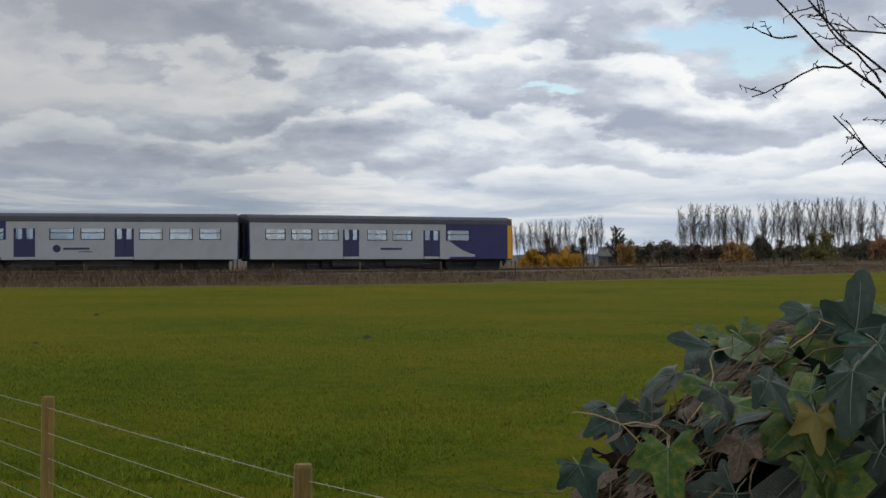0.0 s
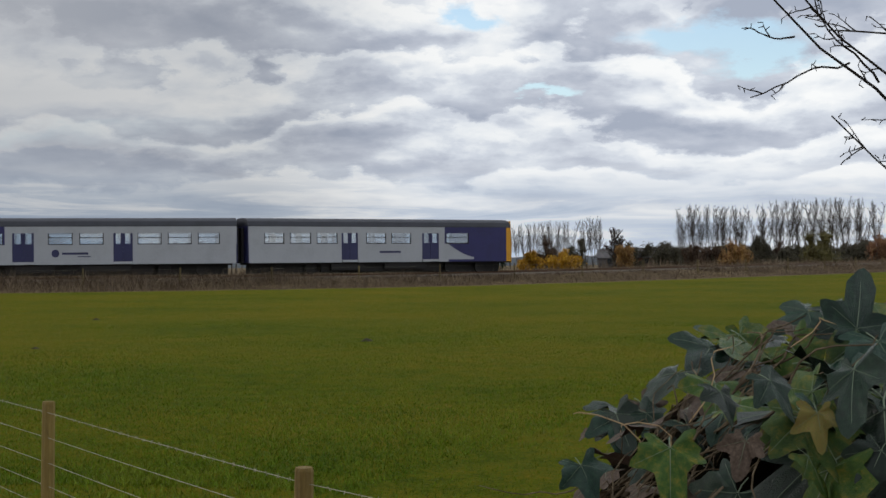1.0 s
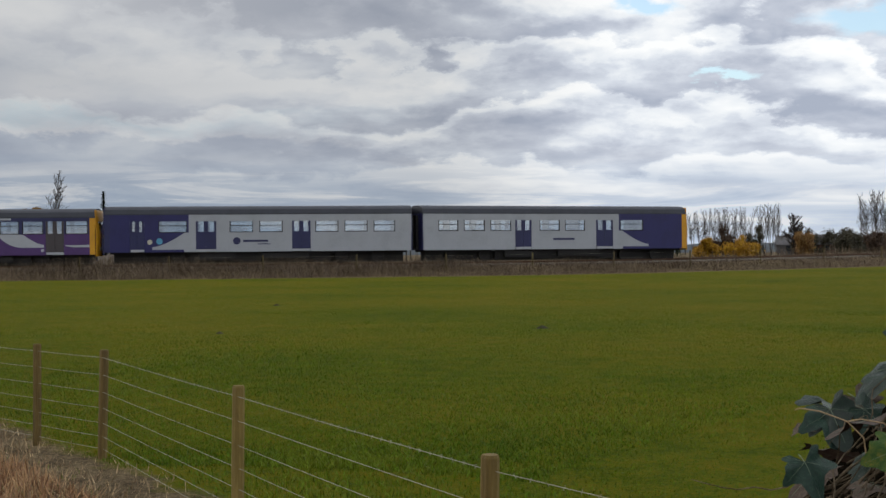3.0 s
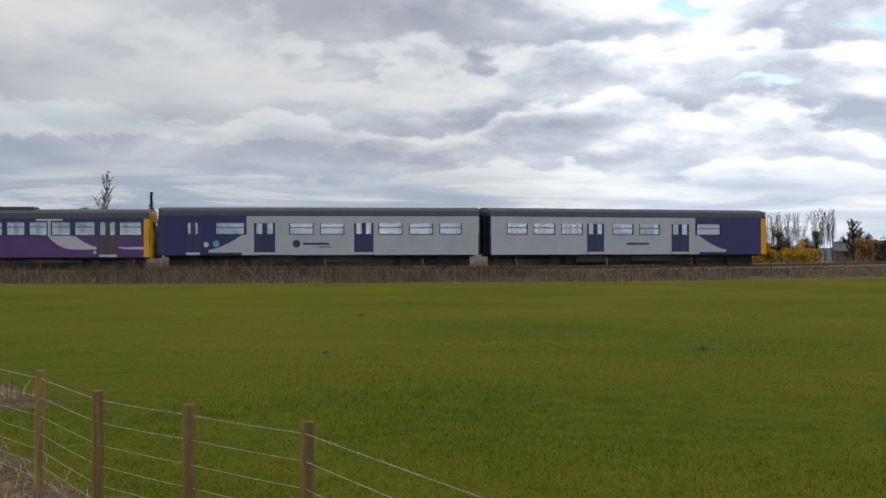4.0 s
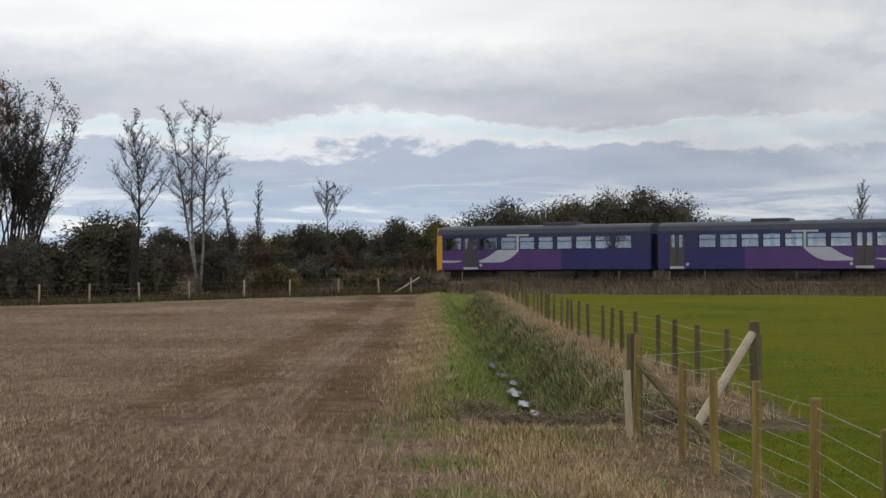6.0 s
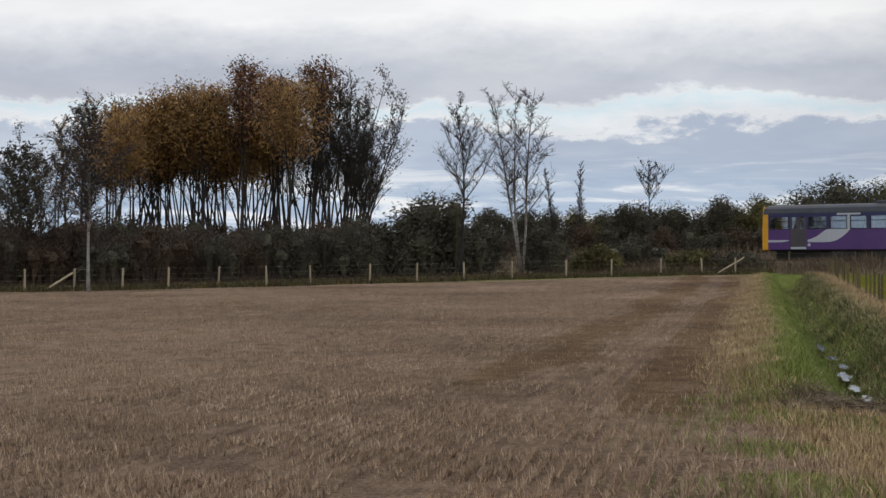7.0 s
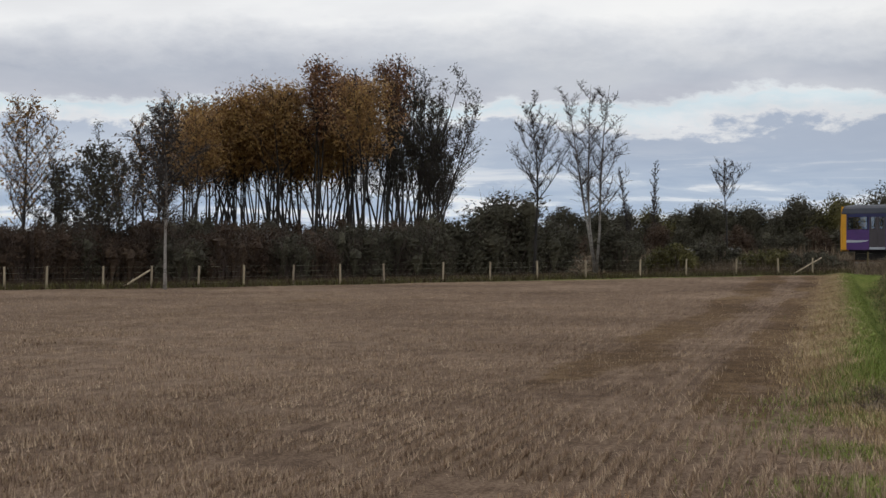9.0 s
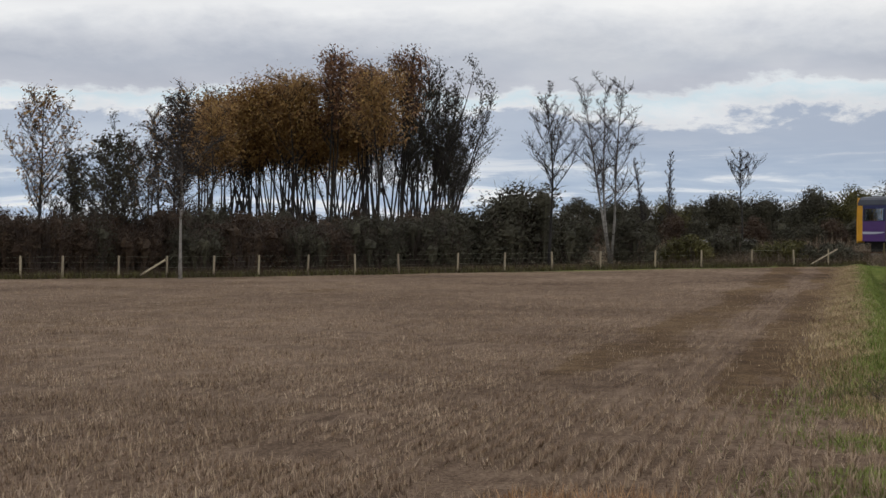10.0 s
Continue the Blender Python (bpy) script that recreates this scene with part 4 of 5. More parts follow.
for i, (ya, hh) in enumerate(copse_top):
    src, h0 = (c_bare, 15.0) if i < 3 else (c_brown, 16.2) if i < 8 else (c_dark, 17.2) if i > 13 else (c_rust, 17.2) if i % 2 else (c_brown, 16.6)
    again(src, ya + R.uniform(-0.2, 0.2), 130 + R.uniform(-4, 10), R.uniform(0, 360), hh / h0 * R.uniform(0.95, 1.0))
    if 2 < i < 13:
        again(c_brown if i < 11 else c_rust, ya + R.uniform(-0.3, 0.3), 136 + R.uniform(-2, 6), R.uniform(0, 360), hh / (17.4 if i < 8 else 20.0))
    for off in ((0.35, -0.1) if i > 12 else (0.35,)):
        again(c_dark, ya + off, 145 + R.uniform(-3, 6), R.uniform(0, 360), hh / 17.0)
for i in range(17):
    bush("hazel", "dark bare hazel undergrowth below the copse", "undergrowth of the copse", polar(57.5 - i * 1.2, 128 + R.uniform(0, 8)), 360 + i, 6.5, 4, R.uniform(4.0, 5.2), 2400, 0.12, M_SCRUB if i % 4 else M_DARK_LEAF, 130)

# nearer single trees
tree("birch", "white-stemmed birch, bare drooping twigs, at the field fence", "", polar(49.5, 63), 21, M_BIRCH, M_SCRUB, 0.1, 0.08, 1, 0.1, h=8.1, trunk_r=0.08, first=0.32, limbs=20, spread=0.4, rise=1.0, twigs=6, fine=5, droop=0.25)
tree("birch", "tall bare birch with pale forked stems", "", polar(32.1, 92), 22, M_BIRCH, h=12.4, trunk_r=0.135, first=0.30, limbs=36, spread=0.3, rise=1.1, twigs=5, fine=4, fork=True, droop=0.12, bend=0.1)
tree("tree", "bare upright tree with thin dark twigs", "", polar(34.6, 84), 23, None, M_DARK_LEAF, 0.03, 0.10, 1, 0.1, h=10.4, trunk_r=0.11, first=0.42, limbs=18, spread=0.36, rise=1.2, twigs=5, fine=4)
tree("tree", "small bare tree against the far wood", "", polar(26.9, 98), 24, h=7.3, trunk_r=0.08, first=0.6, limbs=14, spread=0.34, rise=1.1, twigs=4, fine=3)
tree("tree", "tall tree with sparse golden-brown leaves", "", polar(55.0, 92), 25, None, M_BROWN_LEAF, 0.26, 0.11, 2, 0.2, h=10.8, trunk_r=0.14, first=0.25, limbs=20, spread=0.5, rise=0.9, twigs=5, fine=4)
tree("tree", "rounded bare tree with dark upper twigs", "", polar(52.0, 76), 26, None, M_DARK_LEAF, 0.3, 0.10, 2, 0.15, h=7.0, trunk_r=0.13, first=0.2, limbs=26, spread=0.5, rise=0.8, twigs=6, fine=4)


def conifer(name, label, at, seed, h, w, n, mat, bare=0.1):
    root = thing(name, label, "tree", "", at)
    r = random.Random(seed)
    part("trunk", Geo().tube([(0, 0, -0.2), (0.05, 0, h * 0.5), (0, 0.05, h)], [h * 0.018, h * 0.01, 0.01], 6), M_BARK, root)
    g = Geo()
    for _ in range(n):
        t = bare + (1 - bare) * r.random()
        a = r.uniform(0, 6.28)
        rr = w * (1 - t) ** 0.8 * r.uniform(0.2, 1.0) * (0.75 + 0.35 * math.sin(a * 3 + t * 9))
        c = ring(a) * rr + Vector((0, 0, h * t - rr * 0.25))
        g.leaf(c, ring(a + 1.57) * h * 0.02, (ring(a) + Vector((0, 0, -0.25))).normalized() * h * 0.035 * r.uniform(0.6, 1.4))
    part("needles", g, mat, root)
    return root


for ya, hh, sd in ((30.75, 12.6, 31), (29.7, 13.2, 32)):
    tree("poplar", "narrow upright bare poplar beyond the railway", "", polar(ya, 182), sd, h=hh, trunk_r=0.16, first=0.12, limbs=34, spread=0.17, rise=1.6, twigs=4, fine=3, tw=2.0)

tree("tree", "spreading bare tree above the scrub", "", polar(53.6, 80), 27, None, M_DARK_LEAF, 0.2, 0.10, 2, 0.15, h=6.2, trunk_r=0.12, first=0.2, limbs=24, spread=0.5, rise=0.8, twigs=6, fine=4)

# scrub between the stubble and the railway
SCRUB = "scrub beside the railway"
for i in range(26):
    ya = 57.5 - i * 0.86
    d = 69 + 0.62 * i + R.uniform(0, 3)
    hh = R.uniform(3.0, 3.9) if ya > 37 else R.uniform(2.6, 3.4)
    bush("bramble_thicket", "dense dark brown scrub of bare stems and bramble", SCRUB, polar(ya, d), 300 + i, R.uniform(3.2, 4.8), 3.0, hh, 5200, 0.062, M_SCRUB if ya > 43 and i % 5 else M_DARK_LEAF, 190)
for i in range(20):
    ya = 57 - i * 1.15
    bush("bramble_thicket", "tall dark scrub behind the fence", SCRUB, polar(ya, 86 + 0.7 * i), 340 + i, 5.0, 4.0, R.uniform(3.6, 4.9), 4200, 0.075, M_DARK_LEAF if i % 3 else M_SCRUB, 120)
bush("hawthorn", "broad dark hawthorn bush with a rounded top", SCRUB, polar(35.9, 86), 381, 6.4, 5, 6.0, 8000, 0.10, M_DARK_LEAF, 80)
bush("hawthorn", "spreading dark hawthorn bush beside the copse", SCRUB, polar(37.4, 86), 383, 5.4, 4.5, 4.7, 6000, 0.10, M_DARK_LEAF, 70)
bush("hawthorn", "dark hawthorn bush behind the field fence", SCRUB, polar(34.0, 90), 382, 5.0, 5, 4.6, 5200, 0.10, M_DARK_LEAF, 60)
for i, (ya, d, hh) in enumerate(((31.0, 92, 3.4), (29.0, 96, 2.2), (27.4, 97, 2.0), (25.2, 93, 1.7), (23.4, 92, 1.5))):
    bush("bramble_thicket", "low tangle of bramble and dead weeds", SCRUB, polar(ya, d), 390 + i, 4.6, 3, hh, 3600, 0.08, M_OLIVE_LEAF if i % 2 else M_DARK_LEAF, 60)

# woods beyond the railway
WOOD = "trees of the wood beyond the railway"
wood_rows = [(20.3, 150, 9.6), (19.0, 150, 10.2), (17.6, 152, 9.8), (16.2, 150, 10.6), (15.0, 152, 10.0), (13.6, 150, 10.8), (12.5, 150, 9.4),
             (21.5, 185, 8.4), (22.7, 185, 9.4), (23.8, 186, 9.0), (24.9, 188, 9.6), (26.0, 188, 8.6), (27.1, 188, 8.0), (28.3, 190, 7.8), (29.5, 190, 7.6), (30.7, 190, 7.8), (31.9, 190, 7.6), (33.1, 190, 7.8)]
for i, (ya, d, hh) in enumerate(wood_rows):
    bush("oak", "dark broad-crowned tree in late autumn leaf", WOOD, polar(ya, d), 420 + i, 11.0 if i < 7 else 9.6, 6, hh * (1.1 if i < 7 else 1.08), 20000 if i < 7 else 13000, 0.125, M_OLIVE_LEAF if i % 6 == 2 else M_DARK_LEAF, 30, category="tree", poke=0.85)
for i in range(16):
    bush("hedge_tree", "low dark tree in a distant hedge", WOOD, polar(36 - i * 1.05, 176), 450 + i, 5.6, 4, R.uniform(4.4, 5.6), 5200, 0.11, M_DARK_LEAF if i % 3 else M_SCRUB, 40, category="tree")

# ---- farmstead beyond the railway ----
M_STONE = material("pale_render", [(0.24, 0.20, 0.17), (0.34, 0.29, 0.25), (0.42, 0.37, 0.33)], 0.8, 0.9, 0, 0.3, 12)
M_SLATE = material("slate", [(0.07, 0.07, 0.075), (0.12, 0.115, 0.12), (0.18, 0.165, 0.165)], 1.2, 0.75, 0, 0.3, 14)
M_WHITEWASH = material("whitewash", [(0.55, 0.56, 0.57), (0.72, 0.73, 0.74)], 1, 0.85)
M_BRICK = material("brick_wall", [(0.10, 0.055, 0.04), (0.17, 0.09, 0.065), (0.23, 0.13, 0.10)], 1.2, 0.9, 0, 0.2, 16)
M_DARK = material("dark_pane", [(0.012, 0.013, 0.016), (0.03, 0.032, 0.036)], 1, 0.15, 0, 0)


def house(name, label, at, turn, L, W, wall_h, roof_h, wall_mat, windows=(), chimney=(), hip=False):
    root = thing(name, label, "house", "", at, turn)
    g = Geo().box(-L / 2, L / 2, -W / 2, W / 2, -0.4, wall_h)
    for s in (-1, 1):
        b = len(g.v)
        x = s * L / 2
        g.v += [(x, -W / 2, wall_h), (x, W / 2, wall_h), (x, 0, wall_h + roof_h)]
        g.f.append((b, b + 1, b + 2))
    part("wall", g, wall_mat, root)
    o = 0.25
    rf = Geo()
    for s in (-1, 1):
        b = len(rf.v)
        e = L / 2 + o
        k = roof_h / (W / 2)
        rf.v += [(-e, s * (W / 2 + o), wall_h - o * k), (e, s * (W / 2 + o), wall_h - o * k), (e, 0, wall_h + roof_h + 0.02), (-e, 0, wall_h + roof_h + 0.02)]
        rf.v += [(x, y, z + 0.14) for x, y, z in rf.v[b:b + 4]]
        rf.f += [tuple(b + i for i in q) for q in ((3, 2, 1, 0), (4, 5, 6, 7), (0, 1, 5, 4), (1, 2, 6, 5), (2, 3, 7, 6), (3, 0, 4, 7))]
    part("roof", rf, M_SLATE, root)
    for side, x, z, ww, wh in windows:
        if side == "front":
            fr = Geo().box(x - ww / 2, x + ww / 2, -W / 2 - 0.05, -W / 2 + 0.02, z, z + wh)
        else:
            fr = Geo().box(side * L / 2 - 0.04, side * L / 2 + 0.04, x - ww / 2, x + ww / 2, z, z + wh)
        part("window", fr, M_DARK, root)
    for x in chimney:
        part("chimney", Geo().box(x - 0.4, x + 0.4, -0.35, 0.35, wall_h + roof_h - 0.6, wall_h + roof_h + 0.9), M_BRICK, root)
    return root


house("barn", "long low rendered barn with a grey slate roof", polar(5.5, 152), 4, 9.5, 6, 2.9, 1.7, M_STONE, [("front", -1.5, 0.1, 1.4, 1.4), ("front", 1.6, 0.9, 0.7, 0.7), ("front", 3.4, 0.9, 0.7, 0.7)])
house("barn", "grey rendered outbuilding with a slate roof", polar(3.4, 160), 4, 6.5, 6, 2.6, 1.6, M_STONE, [])
house("farmhouse", "white farmhouse gable with dark windows", polar(1.0, 165), 86, 8, 7, 2.9, 2.6, M_WHITEWASH, [(-1, -0.2, 3.2, 0.9, 1.0), (-1, 1.4, 2.0, 0.9, 0.9), (-1, -1.9, 0.9, 1.2, 1.1), (-1, 0.2, 0.9, 1.0, 1.1)], (2,))
house("conservatory", "low white lean-to with a row of windows", polar(1.1, 158), -4, 4.4, 2.5, 1.8, 0.5, M_WHITEWASH, [("front", -1.5, 0.7, 0.6, 0.7), ("front", -0.5, 0.7, 0.6, 0.7), ("front", 0.5, 0.7, 0.6, 0.7), ("front", 1.5, 0.7, 0.6, 0.7)])
for ya, d in ((28.5, 113), (26.8, 116)):
    house("shed", "small pale shed half hidden by weeds beyond the railway", polar(ya, d, 0.45), 20, 1.4, 1.2, 1.05, 0.22, M_STONE)
for i in range(5):
    bush("conifer_hedge", "tall dark clipped conifer hedge", "hedge by the farm", polar(10.6 - i * 1.05, 146), 480 + i, 4.4, 3, 5.6, 2600, 0.2, M_CONIFER, 0, category="hedge")
conifer("fir", "dark fir tree behind the barn", polar(3.9, 175), 35, 9.5, 1.5, 800, M_CONIFER)
bush("yew", "dark spreading yew behind the barn", "", polar(2.6, 172), 36, 4.5, 4, 7.6, 1800, 0.25, M_CONIFER, 20, category="tree")
tree("poplar", "bare upright poplar behind the conifer hedge", "", polar(5.9, 156), 37, h=10.6, trunk_r=0.14, bark=M_HAZED_TWIG, twig_mat=M_HAZED_TWIG, first=0.2, limbs=24, spread=0.34, rise=2.0, twigs=4, fine=3, tw=1.5)
bush("beech", "rust-brown rounded tree behind the hedge", "", polar(6.8, 158), 38, 4.0, 4, 8.2, 1800, 0.25, M_BROWN_LEAF, 30, category="tree")
bush("beech", "broad golden-brown rounded tree by the farmhouse", "", polar(-1.6, 160), 39, 6.5, 5, 5.9, 3200, 0.25, M_BROWN_LEAF, 40, category="tree")

# ---- distance beyond the crop ----


def aside(px, dist):
    """A place seen from the first standpoint, by its offset from the first heading."""
    ang = radians(-16.33) - math.atan((px - 784) / 2487)
    x, y = 1.51 - math.sin(ang) * dist, -5.72 + math.cos(ang) * dist
    return x, y, land_z(x, y) if abs(x) < 500 and y < 400 else 0.5


def rise_of(px, dist):
    """Height over the ground of what stands px over the eye's level at that distance."""
    return px / 2487 * dist + 1.1


POPS = "distant poplars"
pop = tree("poplar", "tall bare upright poplar in a far row", POPS, aside(1235, 290), 51, h=rise_of(98, 290), trunk_r=0.12, bark=M_HAZED_TWIG, twig_mat=M_HAZED_TWIG, first=0.3, limbs=36, spread=0.30, rise=2.4, twigs=4, fine=4, tw=0.95, fork=True, bend=0.035)
h0 = rise_of(98, 290)
for px, up, dist in [(1205, 85, 290), (1222, 96, 290), (1248, 97, 292), (1262, 95, 290), (1276, 96, 294), (1290, 94, 290), (1305, 95, 290), (1318, 90, 290),
                     (1345, 88, 300), (1360, 98, 300), (1375, 103, 300), (1390, 100, 300), (1404, 104, 300), (1420, 102, 300), (1436, 105, 300), (1452, 103, 300), (1468, 105, 300), (1484, 104, 300), (1500, 106, 300), (1516, 104, 300), (1532, 102, 300), (1550, 98, 300),
                     (905, 58, 340), (918, 66, 340), (931, 68, 340), (944, 70, 340), (957, 72, 340), (970, 73, 340), (983, 73, 340), (996, 72, 340), (1009, 73, 340), (1040, 76, 330), (1052, 80, 330), (1064, 78, 330)]:
    x, y, z = aside(px, dist)
    s = rise_of(up, dist) / h0
    copy_thing(pop, Matrix.Translation((x, y, z)) @ pose(0, 0, 0, 0, 0, R.uniform(0, 360)) @ Matrix.Diagonal((s, s, s, 1)))
FARTREES = "far trees beyond the crop"
for i, (px, up, wpx, dist, mat, word) in enumerate([
        (212, 36, 52, 230, M_DARK_LEAF, "dark"), (278, 34, 36, 230, M_DARK_LEAF, "dark"), (305, 22, 34, 230, M_SCRUB, "brown"), (675, 52, 34, 250, M_DARK_LEAF, "dark"), (770, 32, 20, 260, M_DARK_LEAF, "dark"), (790, 30, 18, 260, M_DARK_LEAF, "dark"),
        (822, 34, 34, 250, M_BROWN_LEAF, "brown"), (872, 42, 58, 240, M_CONIFER, "blackish"), (970, 58, 44, 260, M_SCRUB, "brown"), (1025, 54, 34, 260, M_DARK_LEAF, "dark"), (1005, 34, 62, 225, M_GOLD_LEAF, "golden"), (940, 26, 40, 228, M_GOLD_LEAF, "golden"),
        (1108, 44, 30, 240, M_BROWN_LEAF, "rust"), (1187, 42, 52, 235, M_DARK_LEAF, "dark"), (1250, 44, 60, 240, M_SCRUB, "brown"), (1300, 46, 56, 240, M_BROWN_LEAF, "brown"), (1345, 60, 34, 250, M_DARK_LEAF, "dark"), (1448, 78, 62, 225, M_OLIVE_LEAF, "olive"),
        (1560, 66, 34, 225, M_RUST_LEAF, "rust"), (1390, 30, 60, 250, M_DARK_LEAF, "dark"), (1500, 40, 60, 250, M_DARK_LEAF, "dark"), (515, 28, 30, 250, M_SCRUB, "brown"), (1530, 48, 40, 250, M_DARK_LEAF, "dark")]):
    wd = wpx / 2487 * dist * 1.35
    bush("field_tree", f"{word} rounded tree or bush far across the fields", FARTREES, aside(px, dist), 500 + i, wd, wd * 0.8, rise_of(up * 0.9, dist), 3600, 0.17, mat, 12, category="tree", poke=0.9)
for i in range(15):
    px = 1090 + i * 36
    bush("field_hedge", "long dark unclipped hedge below far poplars", "far hedge below the poplars", aside(px, 262 + R.uniform(-3, 3)), 540 + i, 9.0, 3.0, rise_of(R.uniform(34, 44), 262), 3600, 0.19, M_DARK_LEAF if i % 4 else M_SCRUB, 8, category="hedge")
ft = tree("field_tree", "bare spreading tree far across the fields", FARTREES, aside(560, 250), 61, h=rise_of(42, 250), trunk_r=0.14, first=0.12, limbs=26, spread=0.55, rise=0.9, twigs=6, fine=5, tw=2.0)
for px, up in ((540, 36), (590, 34), (618, 48), (636, 44), (705, 40), (1092, 60)):
    x, y, z = aside(px, 255)
    s = rise_of(up, 255) / rise_of(42, 250)
    copy_thing(ft, Matrix.Translation((x, y, z)) @ pose(0, 0, 0, 0, 0, R.uniform(0, 360)) @ Matrix.Diagonal((s, s, s, 1)))
for px, dist, L, hh, mat in ((760, 270, 12, 1.9, M_SLATE), (1090, 262, 6.0, 2.0, M_SLATE), (1135, 262, 5.0, 2.1, M_BRICK)):
    house("farm_building", "low dark building far across the fields", aside(px, dist), R.uniform(-25, 0), L, 5, hh, 1.5, mat, [("front", -1, 0.9, 0.8, 0.9), ("front", 1.2, 0.9, 0.8, 0.9)])

# wooded rises at the skyline, air haze mixed into their blue-grey colour
M_HAZED_HILL = material("hazed_woodland", [(0.055, 0.07, 0.085), (0.075, 0.09, 0.105), (0.10, 0.112, 0.12)], 0.012, 1.0, 0, 0, 0.15)


def skyline(name, label, y0, y1, dist, low, high, seed):
    g = Geo()
    n = 160
    for i in range(n + 1):
        a = radians(y0 + (y1 - y0) * i / n)
        t = i / n
        fade = min(1, t * 8, (1 - t) * 8)
        h = (low + (high - low) * (0.5 + 0.5 * noise.noise((t * 7, seed, 0)))) * fade + 1.6 * abs(noise.noise((t * 90, seed, 1))) * fade
        for k, (off, zz) in enumerate(((0, -2.0), (30, h * 0.85), (60, h), (220, -2.0))):
            r_ = dist + off
            g.v.append((-math.sin(a) * r_, math.cos(a) * r_, zz))
    for i in range(n):
        for k in range(3):
            b = i * 4 + k
            g.f.append((b, b + 1, b + 5, b + 4))
    return tagged(part(name, g, M_HAZED_HILL, None, "", True), label, "hill", kind="structure")


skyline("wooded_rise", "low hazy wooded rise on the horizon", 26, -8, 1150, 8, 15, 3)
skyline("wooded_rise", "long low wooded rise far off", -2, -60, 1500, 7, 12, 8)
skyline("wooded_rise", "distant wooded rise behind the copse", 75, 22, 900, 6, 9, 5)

# ---- water in the ditch ----
M_WATER = material("still_water", [(0.02, 0.022, 0.02), (0.035, 0.036, 0.03)], 2, 0.06, 0, 0.05, 9)
for u0, u1 in ((17.9, 18.3), (18.4, 18.6), (18.8, 19.2), (19.4, 19.6), (20.0, 20.3), (20.7, 21.0), (21.4, 22.3), (22.7, 23.0), (23.4, 24.6), (25.2, 26.4), (27.2, 29.2), (30, 31.2), (32.5, 33.4), (35, 38)):
    g = Geo()
    n = 8
    for i in range(n + 1):
        t = i / n
        u = u0 + (u1 - u0) * t
        wd = (0.065 + 0.045 * math.sin(u0 * 7)) * math.sin(math.pi * min(0.95, max(0.05, t))) ** 0.5
        for s in (-1, 1):
            x, y = to_world(1.62 + 0.12 * math.sin(u0 * 3) + s * wd * (1 + 0.4 * math.sin(u * 31 + s)), u)
            g.v.append((x, y, -0.70))
    g.f += [(2 * i, 2 * i + 1, 2 * i + 3, 2 * i + 2) for i in range(n)]
    tagged(part("ditch_water", g, M_WATER), "still water lying in the ditch bottom", "water", kind="structure")

# ---- grasses, stubble and weeds ----
M_BANKWEED = leaf_material("rank_weed_blades", [(0.052, 0.062, 0.022), (0.115, 0.122, 0.048), (0.24, 0.215, 0.11)], 0.55)
M_BANK = leaf_material("bank_grass_blades", [(0.08, 0.108, 0.018), (0.165, 0.20, 0.043), (0.29, 0.285, 0.10)], 0.4)
G = random.Random(77)


def sown(name, label, n, mat, place, h, wd, lean, category="grass", rows=None):
    """n blades at places drawn by place(); kind stuff."""
    g = Geo()
    done = 0
    while done < n:
        x, y, k = place()
        if x is None:
            continue
        hh = G.uniform(*h) * k
        g.blade(x, y, land_z(x, y) - 0.01, hh, G.uniform(*wd), G.gauss(0, lean), G.uniform(0, 6.28))
        done += 1
    return tagged(part(name, g, mat), label, category, kind="stuff")


def sector(y0, y1, r0, r1):
    ya, r = radians(G.uniform(y0, y1)), r0 * (r1 / r0) ** G.random()
    return -math.sin(ya) * r, math.cos(ya) * r


def crop_place():
    x, y = sector(22, -42, 5.5, 62)
    v, u = to_plan(x, y)
    if v < (2.7 if u < 15 else 4.1) + 0.5 * G.random():
        return None, 0, 0
    k = 0.7 + 0.75 * max(0, noise.noise((x * 0.25, y * 0.25, 4)) + 0.35)
    return x, y, k


sown("crop_blades", "short green winter cereal across the field", 190000, M_GRASS, crop_place, (0.02, 0.05), (0.003, 0.006), 0.8)


def near_crop_place():
    x, y = sector(8, -46, 6.0, 30)
    x, y = x + 1.5, y - 5.7
    v, u = to_plan(x, y)
    if v < 2.7 + 0.5 * G.random():
        return None, 0, 0
    return x, y, 0.7 + 0.75 * max(0, noise.noise((x * 0.25, y * 0.25, 4)) + 0.35)


sown("crop_blades", "short green winter cereal beside the wire fence", 90000, M_GRASS, near_crop_place, (0.02, 0.05), (0.003, 0.006), 0.8)


def stubble_place():
    x, y = sector(62, 2, 6.0, 58)
    v, u = to_plan(x, y)
    v = round(v / 0.17) * 0.17 + G.gauss(0, 0.022)
    if v > stubble_limit(u) + 0.4 * noise.noise((u * 0.7, 3, 3)) or u > edge_u(v):
        return None, 0, 0
    if G.random() < worn(v, u) * 0.9 or noise.noise((x * 0.9, y * 0.9, 9)) < G.uniform(-0.5, 0.3):
        return None, 0, 0
    x, y = to_world(v, u)
    return x, y, 1.0


sown("stubble", "rows of cut straw stubble left standing in the field", 170000, M_STUBBLE, stubble_place, (0.03, 0.10), (0.003, 0.008), 0.6, "stubble")


def verge_place():
    u = G.uniform(-9, 16.5)
    v = 2.35 + G.gauss(-0.75, 0.55)
    x, y = to_world(v, u)
    if v > 2.9 or math.dist((x, y), (0, 0)) < 2.5 or math.dist((x, y), (1.5, -5.7)) < 1.2:
        return None, 0, 0
    return x, y, 0.6 + 0.7 * max(0, noise.noise((x * 0.6, y * 0.6, 1)) + 0.4)


